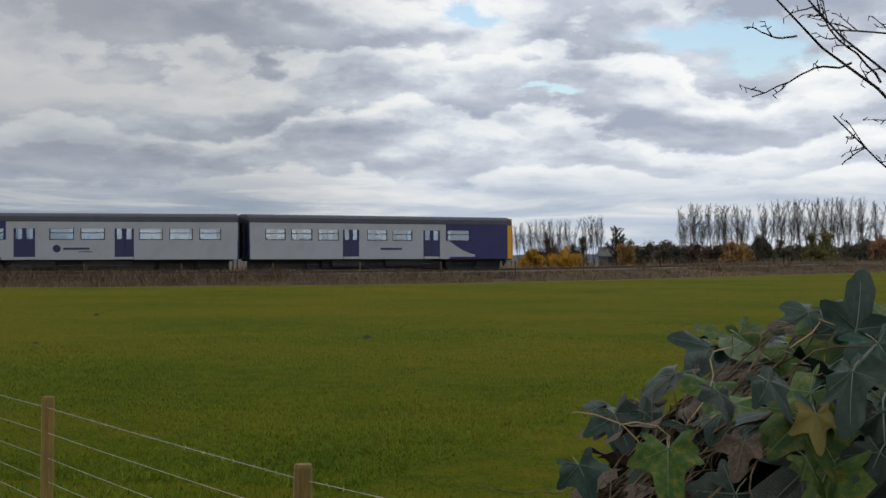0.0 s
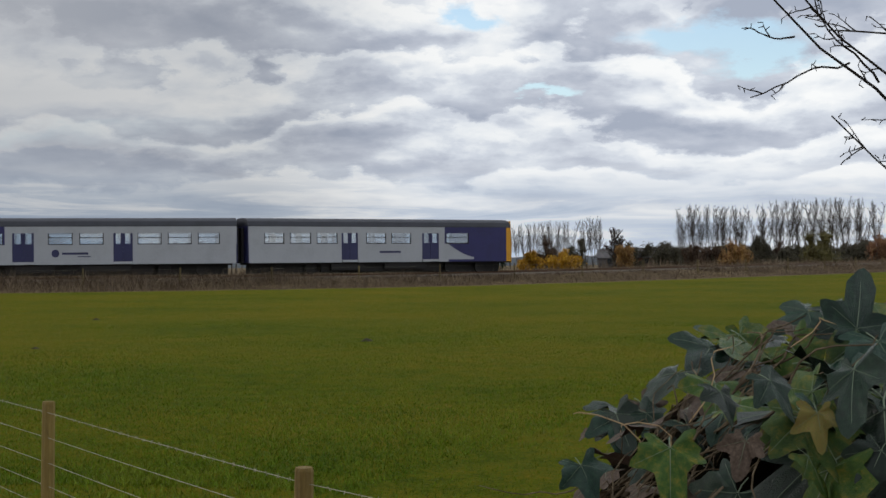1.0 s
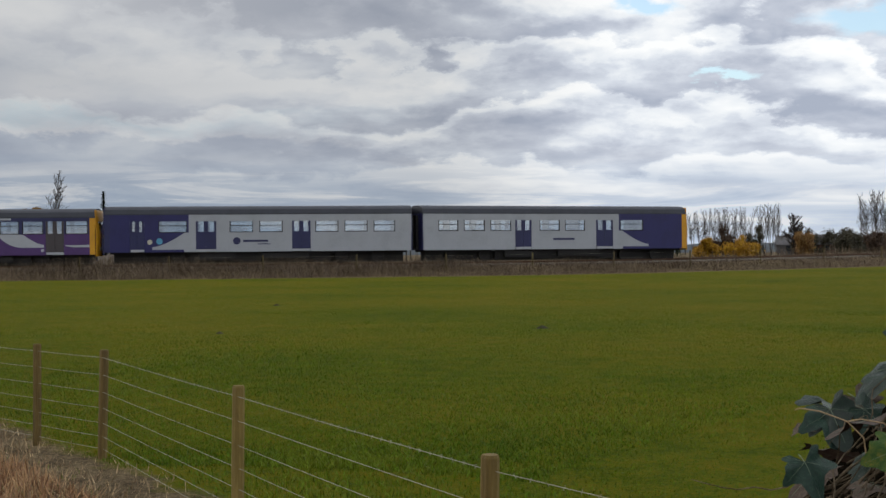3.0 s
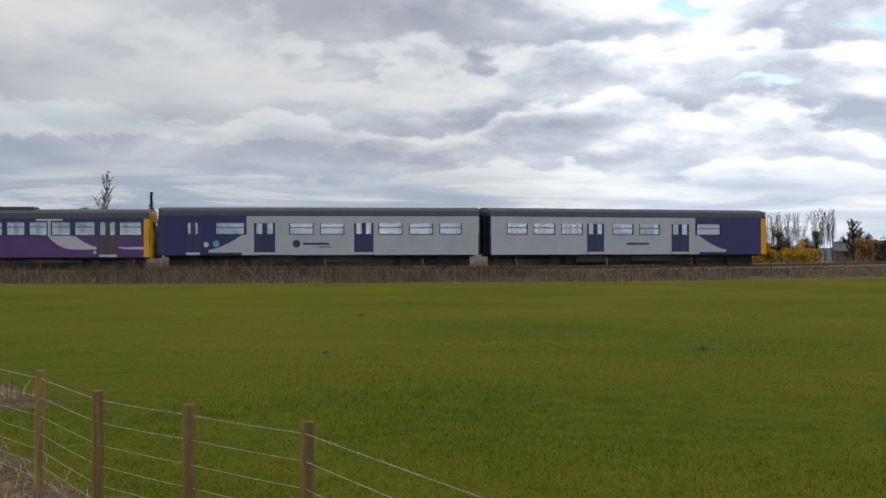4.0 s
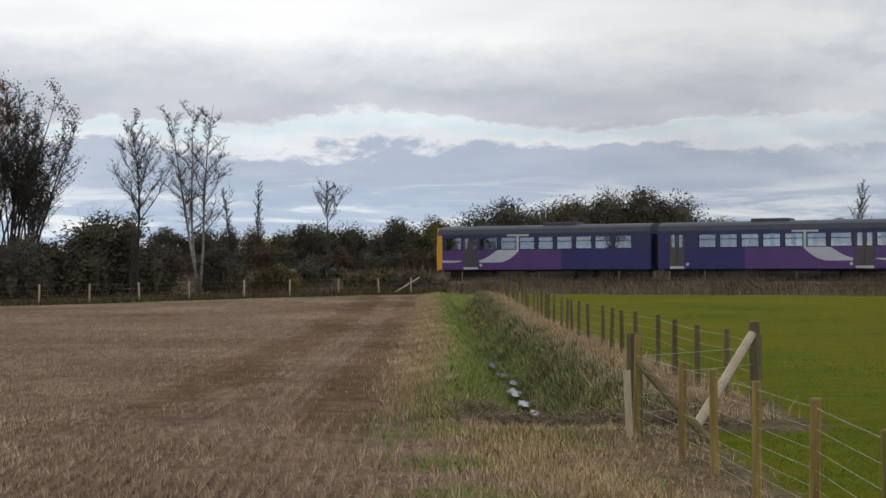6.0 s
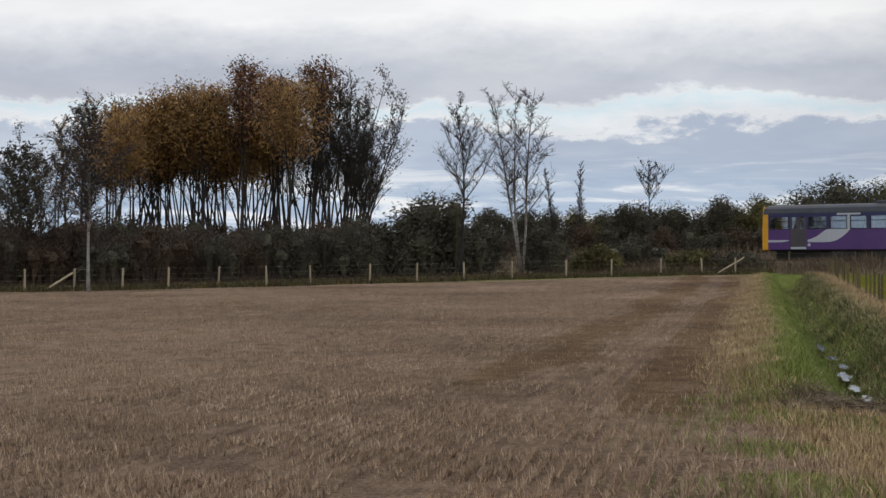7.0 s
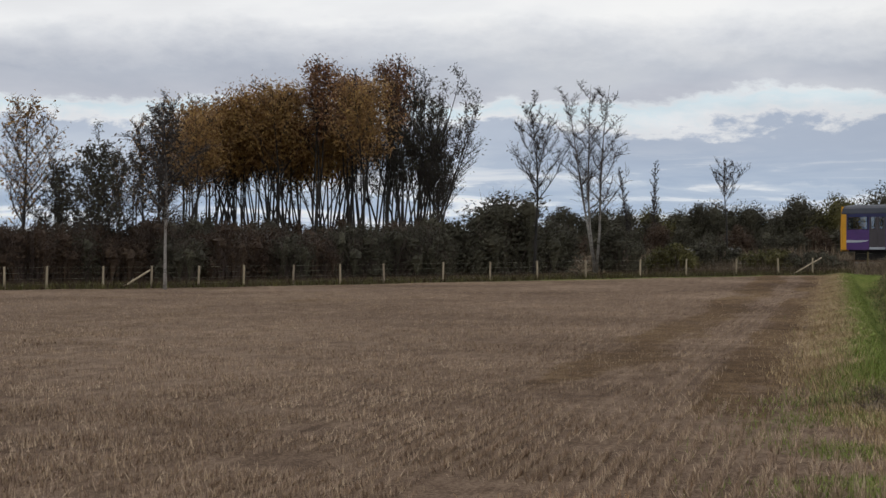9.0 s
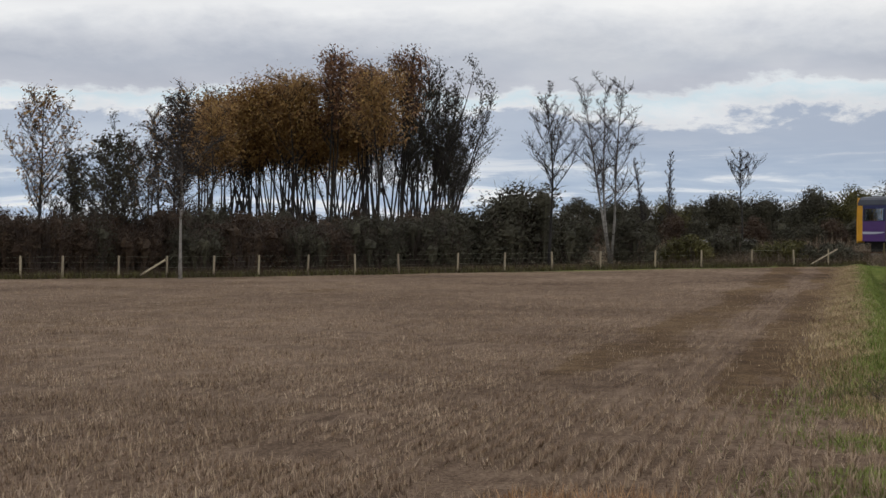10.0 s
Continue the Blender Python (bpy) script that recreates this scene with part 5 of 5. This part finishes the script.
sown("dry_grass", "dry tan grass along the wire fence", 26000, M_STRAW, verge_place, (0.03, 0.10), (0.003, 0.006), 0.9)


def rank_place():
    x, y = to_world(G.uniform(-2.2, 2.1), G.uniform(-2.5, 9))
    if math.dist((x, y), (0, 0)) < 1.6 or math.dist((x, y), (0.75, -2.95)) < 0.9:
        return None, 0, 0
    return x, y, 0.7 + 0.8 * max(0, noise.noise((x * 0.5, y * 0.5, 21)) + 0.3)


sown("dry_grass", "rank orange-tan dead grass between stubble and fence", 42000, M_RANK, rank_place, (0.06, 0.2), (0.003, 0.007), 0.7)


def margin_place():
    u = 9 + 74 * G.random() ** 1.5
    v = G.gauss(stubble_limit(u) + 0.35, 0.33)
    x, y = to_world(v, u)
    return x, y, 1.0


def trodden_place():
    u = G.uniform(3, 17)
    v = G.gauss(0.55, 0.6)
    x, y = to_world(v, u)
    if noise.noise((x * 0.7, y * 0.7, 12)) < -0.1 or math.dist((x, y), (0, 0)) < 2.5:
        return None, 0, 0
    return x, y, 1.0


sown("bank_grass", "short green grass at the corner of the stubble", 24000, M_BANK, trodden_place, (0.03, 0.08), (0.003, 0.006), 0.8)
def ditch_head_place():
    x, y = to_world(G.gauss(1.6, 0.75), G.gauss(16.4, 0.55))
    return x, y, 1.0


sown("dry_grass", "bleached tufts at the head of the ditch", 4200, M_WEED, ditch_head_place, (0.05, 0.18), (0.004, 0.007), 1.2)
sown("dry_grass", "tan grass margin between wheel tracks and ditch", 46000, M_STRAW, margin_place, (0.04, 0.12), (0.004, 0.008), 0.7)


def ditch_bank(v0, v1, u1=84):
    def place():
        u = 16 + (u1 - 16) * G.random() ** 1.4
        v = (v0 + v1) / 2 + (v1 - v0) * G.gauss(0, 0.30)
        x, y = to_world(v, u)
        return x, y, 0.5 + 0.8 * max(0, noise.noise((x * 0.5, y * 0.5, 6)) + 0.45)
    return place


sown("bank_grass", "green grass on the ditch bank", 48000, M_BANK, ditch_bank(-0.1, 1.35), (0.03, 0.12), (0.004, 0.008), 1.0)
sown("bank_weeds", "dark green rank weeds on the ditch side", 36000, M_BANKWEED, ditch_bank(1.75, 3.2), (0.05, 0.22), (0.005, 0.012), 1.1, "weeds")
sown("dry_grass", "bleached grass among the weeds of the ditch side", 12000, M_STRAW, ditch_bank(1.8, 3.3), (0.06, 0.22), (0.004, 0.008), 1.1)
sown("dry_grass", "dry tan grass below the field fence", 20000, M_STRAW, ditch_bank(2.9, 3.9, 88), (0.06, 0.24), (0.005, 0.010), 0.6)


def rail_bank(s0, s1, x0, x1):
    def place():
        x = G.uniform(x0, x1)
        s = G.uniform(s0, s1)
        c, d, side = rail_frame(x)
        p = c + side * s
        k = 0.75 + 0.8 * noise.noise((p.x * 0.22, p.y * 0.4, 8)) + 0.3 * smooth_step(30, 5, x) * smooth_step(-62, -40, x) - 0.3 * smooth_step(5, 30, x)
        v, u = to_plan(p.x, p.y)
        if abs(v - 1.6) < 1.0 and u < 86:
            return None, 0, 0
        return p.x, p.y, max(0.25, k)
    return place


sown("bank_weeds", "brown dead weeds and grass on the railway bank", 90000, M_WEED, rail_bank(2.9, 8.8, -75, 140), (0.26, 0.88), (0.006, 0.013), 1.3, "weeds")
sown("bank_weeds", "dark dead stems among the railway weeds", 22000, M_SCRUB, rail_bank(3.2, 6.5, -75, 140), (0.25, 0.6), (0.008, 0.016), 1.3, "weeds")
sown("bank_weeds", "rough grass behind the railway", 40000, M_WEED, rail_bank(-12, -3.2, -120, 140), (0.5, 1.3), (0.02, 0.045), 0.6, "weeds")


def boundary_place():
    v = G.uniform(-45, 1)
    x, y = to_world(v, edge_u(v) + G.uniform(-0.3, 7.0))
    return x, y, 1.0


sown("bank_weeds", "green and brown weeds below the boundary fence", 26000, M_OLIVE_LEAF, boundary_place, (0.1, 0.32), (0.012, 0.03), 0.5, "weeds")
sown("bank_weeds", "dead stems below the boundary fence", 10000, M_SCRUB, boundary_place, (0.15, 0.5), (0.010, 0.025), 0.5, "weeds")

# molehill of dark soil
M_SOIL = material("dark_soil", [(0.012, 0.009, 0.007), (0.03, 0.022, 0.016), (0.05, 0.038, 0.028)], 8, 0.95, 0, 0.8, 40)


def heap(name, label, x, y, r_, h):
    g = Geo()
    n, m = 18, 5
    for j in range(m + 1):
        t = j / m
        for i in range(n):
            a = 2 * math.pi * i / n
            k = r_ * (1 - t) * (1 + 0.25 * noise.noise((math.cos(a) * 1.5, math.sin(a) * 1.5, x)))
            g.v.append((math.cos(a) * k, math.sin(a) * k * 0.7, -0.02 + h * (t ** 0.8) * (1 + 0.2 * noise.noise((a, t * 3, y)))))
    for j in range(m):
        for i in range(n):
            a, b = j * n + i, j * n + (i + 1) % n
            g.f.append((a, b, b + n, a + n))
    ob = part(name, g, M_SOIL, None, "", True)
    ob.matrix_world = pose(x, y, land_z(x, y))
    return tagged(ob, label, "molehill")


heap("molehill", "dark molehill in the green crop", 8.25, 22.9, 0.17, 0.09)
heap("molehill", "small dark molehill in the green crop", 3.5, 40.0, 0.16, 0.08)
heap("molehill", "small dark molehill in the green crop", 1.6, 23.5, 0.12, 0.06)

# rotting reeds heaped at the head of the ditch
g = Geo()
for i in range(2200):
    u, v = 15.4 + abs(G.gauss(0, 1.0)), G.uniform(0.2, 3.4)
    x, y = to_world(v, u)
    z = land_z(x, y) + G.uniform(0, 0.22) * math.exp(-(((v - 1.6) / 1.0) ** 2))
    a = G.uniform(0, 3.14)
    ln = G.uniform(0.06, 0.22)
    p, q = Vector((x, y, z)), Vector((x + math.cos(a) * ln, y + math.sin(a) * ln, z + G.uniform(-0.05, 0.09)))
    g.tube([tuple(p), tuple(q)], [0.006, 0.004], 3, False)
tagged(part("cut_reeds", g, M_WEED), "heap of cut pale reeds at the head of the ditch", "debris", kind="stuff")

# ---- ivy beside the first standpoint ----
IVY_AT = pose(1.514, -5.724, 1.644, 0, 0, -16.33)  # x to the right, y ahead, z up from the eye
M_IVY = [material("ivy_leaf", [(0.003, 0.014, 0.009), (0.008, 0.030, 0.018), (0.026, 0.062, 0.034)], 9, 0.30, 0, 0.35, 45, 0.6, spec=0.36),
         material("ivy_leaf_green", [(0.012, 0.042, 0.006), (0.042, 0.088, 0.012), (0.20, 0.15, 0.018)], 7, 0.45, 0, 0.4, 60, 0.3, spec=0.3),
         material("ivy_leaf_yellow", [(0.09, 0.09, 0.014), (0.19, 0.16, 0.028), (0.15, 0.075, 0.02)], 12, 0.5, 0, 0.4, 50, 0.3),
         material("ivy_leaf_dead", [(0.045, 0.03, 0.021), (0.10, 0.070, 0.05), (0.18, 0.135, 0.105)], 12, 0.8, 0, 0.5, 50, 0.3)]
M_VEIN = material("ivy_vein", [(0.12, 0.17, 0.11), (0.19, 0.24, 0.16)], 20, 0.5, 0, 0)
M_STEM = material("ivy_stem", [(0.04, 0.03, 0.02), (0.12, 0.092, 0.06), (0.26, 0.205, 0.14)], 30, 0.9, 0, 0.5, 90, spec=0.1)
# almost black: painted shade for the gaps between ivy leaves
M_LEAF_GAP = material("ivy_gap_shade", [(0.003, 0.003, 0.002), (0.007, 0.006, 0.004), (0.015, 0.012, 0.008)], 12, 1.0, 0, 0.8, 60, spec=0.0)


def ivy_leaf_mesh(seed, mat):
    """A cupped five-lobed leaf, one unit long, its stalk at the origin, veins raised."""
    r = random.Random(seed)
    tips = [(-128, 0.46), (-62, 0.66), (0, 1.0), (62, 0.66), (128, 0.46)]
    rim = []
    for i, (a, l) in enumerate(tips):
        a, l = a + r.uniform(-7, 7), l * r.uniform(0.88, 1.12)
        rim += [(a - 15, l * 0.74), (a - 6, l * 0.93), (a, l), (a + 6, l * 0.93), (a + 15, l * 0.74)]
        if i < 4:
            rim.append(((a + tips[i + 1][0]) / 2, 0.46 * r.uniform(0.92, 1.08)))
    g = Geo()
    g.v.append((0, 0.06, 0))
    n = len(rim)
    cup = r.uniform(0.05, 0.38)
    for k in (0.5, 1.0):
        for a, l in rim:
            x, y = math.sin(radians(a)) * l * k, math.cos(radians(a)) * l * k * 0.95 + 0.06
            z = -cup * (x * x + 0.6 * y * y) + 0.06 * math.sin(radians(a) * 5) * k + 0.12 * k * noise.noise((x * 2.6, y * 2.6, seed))
            g.v.append((x, y, z))
    for i in range(n - 1):
        g.f += [(0, 1 + i + 1, 1 + i), (1 + i, 2 + i, n + 2 + i, n + 1 + i)]
    me = g.mesh("leaf", mat, True)
    v = Geo()
    for (a, l), w_ in zip(tips, (0.004, 0.005, 0.007, 0.005, 0.004)):
        pts = []
        for k in (0.02, 0.3, 0.6, 0.9):
            x, y = math.sin(radians(a)) * l * k, math.cos(radians(a)) * l * k * 0.95 + 0.06
            pts.append((x, y, -cup * (x * x + 0.6 * y * y) + 0.006))
        v.tube(pts, [w_, w_ * 0.8, w_ * 0.6, w_ * 0.3], 4, False)
    v.tube([(0, 0.06, 0), (0.01, -0.05, -0.03), (0.0, -0.16, -0.10)], [0.010, 0.009, 0.009], 5, False)
    return me, v.mesh("vein", M_VEIN)


ivy = thing("ivy", "ivy with dark glossy lobed leaves over a dark core", "ivy")
ivy.matrix_world = IVY_AT @ Matrix.Translation((0.04, 0, -0.012))


def ivy_top(x, y):
    """Height of the ivy's surface, from eye level."""
    ridge = -0.28 + 0.92 * max(0.0, x - 0.10) - 0.66 * max(0.0, x - 0.29)
    return min(ridge, 0.02) - 0.5 * max(0.0, abs(y - 1.75) - 0.15) ** 1.6 + 0.02 * noise.noise((x * 9, y * 9, 0))


# core of the clump, down to the ground; leaf-gap shade painted near-black
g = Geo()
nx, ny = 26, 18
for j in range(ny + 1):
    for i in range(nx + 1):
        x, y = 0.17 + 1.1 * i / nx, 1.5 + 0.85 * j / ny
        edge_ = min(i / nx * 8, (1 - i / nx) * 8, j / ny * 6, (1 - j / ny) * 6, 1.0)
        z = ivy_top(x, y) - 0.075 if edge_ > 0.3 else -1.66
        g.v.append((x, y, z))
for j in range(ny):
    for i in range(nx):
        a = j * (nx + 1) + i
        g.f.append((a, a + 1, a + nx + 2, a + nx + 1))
part("stump", g, M_LEAF_GAP, ivy, "near-black core painted as shade between the leaves")
I = random.Random(9)
leaf_meshes = [[ivy_leaf_mesh(10 * k + s, m) for s in range(3)] for k, m in enumerate(M_IVY)]


def ivy_leaf(x, y, z, size, yaw, pitch, roll, kind):
    me, vn = leaf_meshes[kind][I.randrange(3)]
    ob = part("leaf", me, M_IVY[kind], ivy)
    ob.matrix_basis = pose(x, y, z, pitch, roll, yaw) @ Matrix.Scale(size, 4)
    part("vein", vn, M_VEIN, ob)


for i in range(400):
    x = 0.155 + 0.67 * I.random() ** 0.9
    y = I.uniform(1.36, 1.95)
    front = I.random() < 0.62
    top = ivy_top(x, y)
    if front:
        y = I.uniform(1.30, 1.42)
        z = ivy_top(x, 1.6) - 0.03 - 0.075 * smooth_step(0.3, 0.17, x) - 0.36 * I.random() ** 1.1
        tilt = I.uniform(35, 85)
    else:
        z, tilt = top + I.uniform(-0.05, 0.01), I.uniform(-10, 50)
    k = I.random()
    kind = 0 if k < 0.56 else 1 if k < 0.76 else 2 if k < 0.83 else 3
    if x < 0.26 and k > 0.3:
        kind = 3
    ivy_leaf(x, y, z, I.uniform(0.05, 0.115) * (0.7 + 0.3 * smooth_step(0.16, 0.3, x)), 180 + I.uniform(-75, 75), -tilt, I.uniform(-35, 35), kind)
# large leaves at the front, hanging
for x, z, size, yaw, tilt, kind in ((0.165, -0.155, 0.062, 175, 62, 1), (0.255, -0.095, 0.05, 225, 50, 0), (0.335, -0.085, 0.066, 130, 60, 0), (0.21, -0.105, 0.045, 210, 40, 0), (0.29, -0.165, 0.048, 235, 66, 1), (0.36, -0.16, 0.055, 150, 55, 0), (0.235, -0.15, 0.04, 150, 70, 3), (0.30, -0.125, 0.042, 190, 75, 2)):
    ivy_leaf(x, 1.285, z, size, yaw, -tilt, I.uniform(-20, 20), kind)
# single leaves: one low beside the stems, one upright at the top
ivy_leaf(0.095, 1.42, -0.19, 0.05, 200, -60, 15, 0)
ivy_leaf(0.40, 1.5, -0.065, 0.075, 12, 72, 20, 0)
ivy_leaf(0.415, 1.48, -0.07, 0.085, 200, -50, 10, 0)
ivy_leaf(0.49, 1.5, -0.06, 0.10, 205, -60, -20, 0)
for i in range(110):
    x0 = 0.085 + 0.24 * I.random() ** 1.2
    p = Vector((x0, I.uniform(1.36, 1.75), ivy_top(x0, 1.6) - 0.012 - I.uniform(0, 0.045)))
    d = Vector((I.uniform(0.5, 1.0), I.uniform(-0.3, 0.3), I.uniform(0.35, 0.85))).normalized() * I.choice((1, 1, -1))
    pts = []
    for s in range(9):
        pts.append(tuple(p))
        p = p + d * 0.02
        d = (d + Vector((I.uniform(-1, 1), I.uniform(-1, 1), I.uniform(-1, 1))) * 0.4).normalized()
        p.z = min(p.z, ivy_top(max(0.1, p.x), 1.65) + 0.02)
    rr = I.uniform(0.0007, 0.0019)
    part("stem", Geo().tube(pts, [rr * (1 - 0.07 * s) for s in range(9)], 5, False), M_STEM, ivy)
for x0, z0, dx, dz in ((0.17, -0.20, -0.07, 0.05), (0.22, -0.16, 0.05, 0.08), (0.20, -0.19, -0.05, 0.02), (0.33, -0.08, 0.06, 0.02)):
    pts = [(x0 + dx * t + 0.012 * math.sin(t * 6), 1.5, z0 + dz * t + 0.02 * math.sin(t * 3.1)) for t in (0, 0.2, 0.4, 0.6, 0.8, 1.0)]
    part("tendril", Geo().tube(pts, [0.0008] * 5 + [0.0005], 5, False), M_STRAW, ivy)

# ---- bare tree whose branches reach over the first view ----
bare = thing("hawthorn", "bare dark-twigged tree with a few buds beside the ivy", "tree")
bare.matrix_world = IVY_AT
BT = random.Random(31)
part("trunk", Geo().tube([(1.75, 3.3, -1.75), (1.72, 3.28, -0.6), (1.68, 3.25, 0.5), (1.7, 3.2, 1.6)], [0.075, 0.06, 0.045, 0.02], 9), M_BARK, bare, smooth=True)


def limb(a, b, r0, sag, twigs, seed, low=0.25):
    r = random.Random(seed)
    a, b = Vector(a), Vector(b)
    pts = []
    n = 9
    kink = min(0.010, 0.016 * (b - a).length)
    for i in range(n):
        t = i / (n - 1)
        p = a.lerp(b, t) + Vector((r.gauss(0, kink), r.gauss(0, kink * 2), sag * math.sin(math.pi * t) + r.gauss(0, kink)))
        pts.append(p)
    g = Geo().tube([tuple(p) for p in pts], [r0 * 0.62 * (1 - 0.85 * i / (n - 1)) + 0.0011 for i in range(n)], 6)
    br = part("branch", g, M_BARK, bare)
    for k in range(twigs):
        t = r.uniform(low, 0.98)
        i = min(int(t * (n - 1)), n - 2)
        p = pts[i].lerp(pts[i + 1], t * (n - 1) - i)
        d = ((b - a).normalized() + Vector((r.uniform(-0.7, 0.5), r.uniform(-0.5, 0.5), r.choice((-0.9, 0.7, 1.0)) * r.uniform(0.5, 1.2)))).normalized()
        ln = r.uniform(0.03, 0.11) * min(1.0, 0.3 + (b - a).length)
        q, tp = p, []
        for s in range(5):
            tp.append(tuple(q))
            q = q + d * ln / 4
            d = (d + Vector((r.uniform(-1, 1), 0, r.uniform(-1, 1))) * 0.3).normalized()
            if s in (1, 2, 3):
                e = q + Vector((r.uniform(-1, 1), 0, r.uniform(-1, 1))).normalized() * 0.012
                g2 = Geo().tube([tuple(q), tuple(e)], [0.0014, 0.0008], 4, False)
                part("bud", g2, M_BARK, br)
        part("twig", Geo().tube(tp, [0.0019, 0.0016, 0.0013, 0.001, 0.0006], 5, False), M_BARK, br)


limb((1.70, 3.25, -0.15), (0.70, 3.0, 0.57), 0.010, -0.045, 9, 41)
limb((1.70, 3.22, -0.10), (0.755, 3.0, 0.575), 0.008, -0.03, 12, 42)
limb((0.876, 3.02, 0.425), (0.67, 3.02, 0.355), 0.0026, 0.012, 3, 43)
limb((0.765, 3.02, 0.485), (0.675, 3.02, 0.50), 0.0022, -0.01, 2, 44)
limb((1.70, 3.25, 0.55), (0.84, 3.1, 0.50), 0.006, 0.0, 10, 45)
limb((1.70, 3.25, -0.30), (0.828, 3.0, 0.303), 0.005, -0.03, 6, 46, 0.84)
limb((0.95, 3.03, 0.39), (0.80, 3.02, 0.545), 0.003, -0.01, 5, 47)

# ---- poles and white marks far off ----
M_WHITEPAINT = material("white_paint", [(0.5, 0.5, 0.5), (0.7, 0.7, 0.7)], 3, 0.7)
pole = thing("power_pole", "twin-post timber power pole far off", "pole", "far power poles", aside(416, 300))
for s in (-0.45, 0.45):
    part("post", Geo().tube([(s, 0, -0.3), (s, 0, 5.3)], [0.13, 0.1], 8), M_BARK, pole)
part("crossarm", Geo().box(-0.9, 0.9, -0.08, 0.08, 4.9, 5.1), M_BARK, pole)
copy_thing(pole, Matrix.Translation(aside(365, 420)))
for px, dist in ((742, 380), (806, 380)):
    copy_thing(pole, Matrix.Translation(aside(px, dist)) @ Matrix.Diagonal((0.5, 0.5, 1.3, 1)))
for px, dist in ((2, 118), (738, 215), (790, 215)):
    x, y, z = aside(px, dist)
    ob = part("marker_post", Geo().box(-0.12, 0.12, -0.06, 0.06, -0.2, 0.75).box(-0.16, 0.16, -0.08, 0.08, 0.75, 1.0), M_WHITEPAINT)
    ob.matrix_world = pose(x, y, z)
    tagged(ob, "small white marker post beside the railway", "marker", "white marker posts")
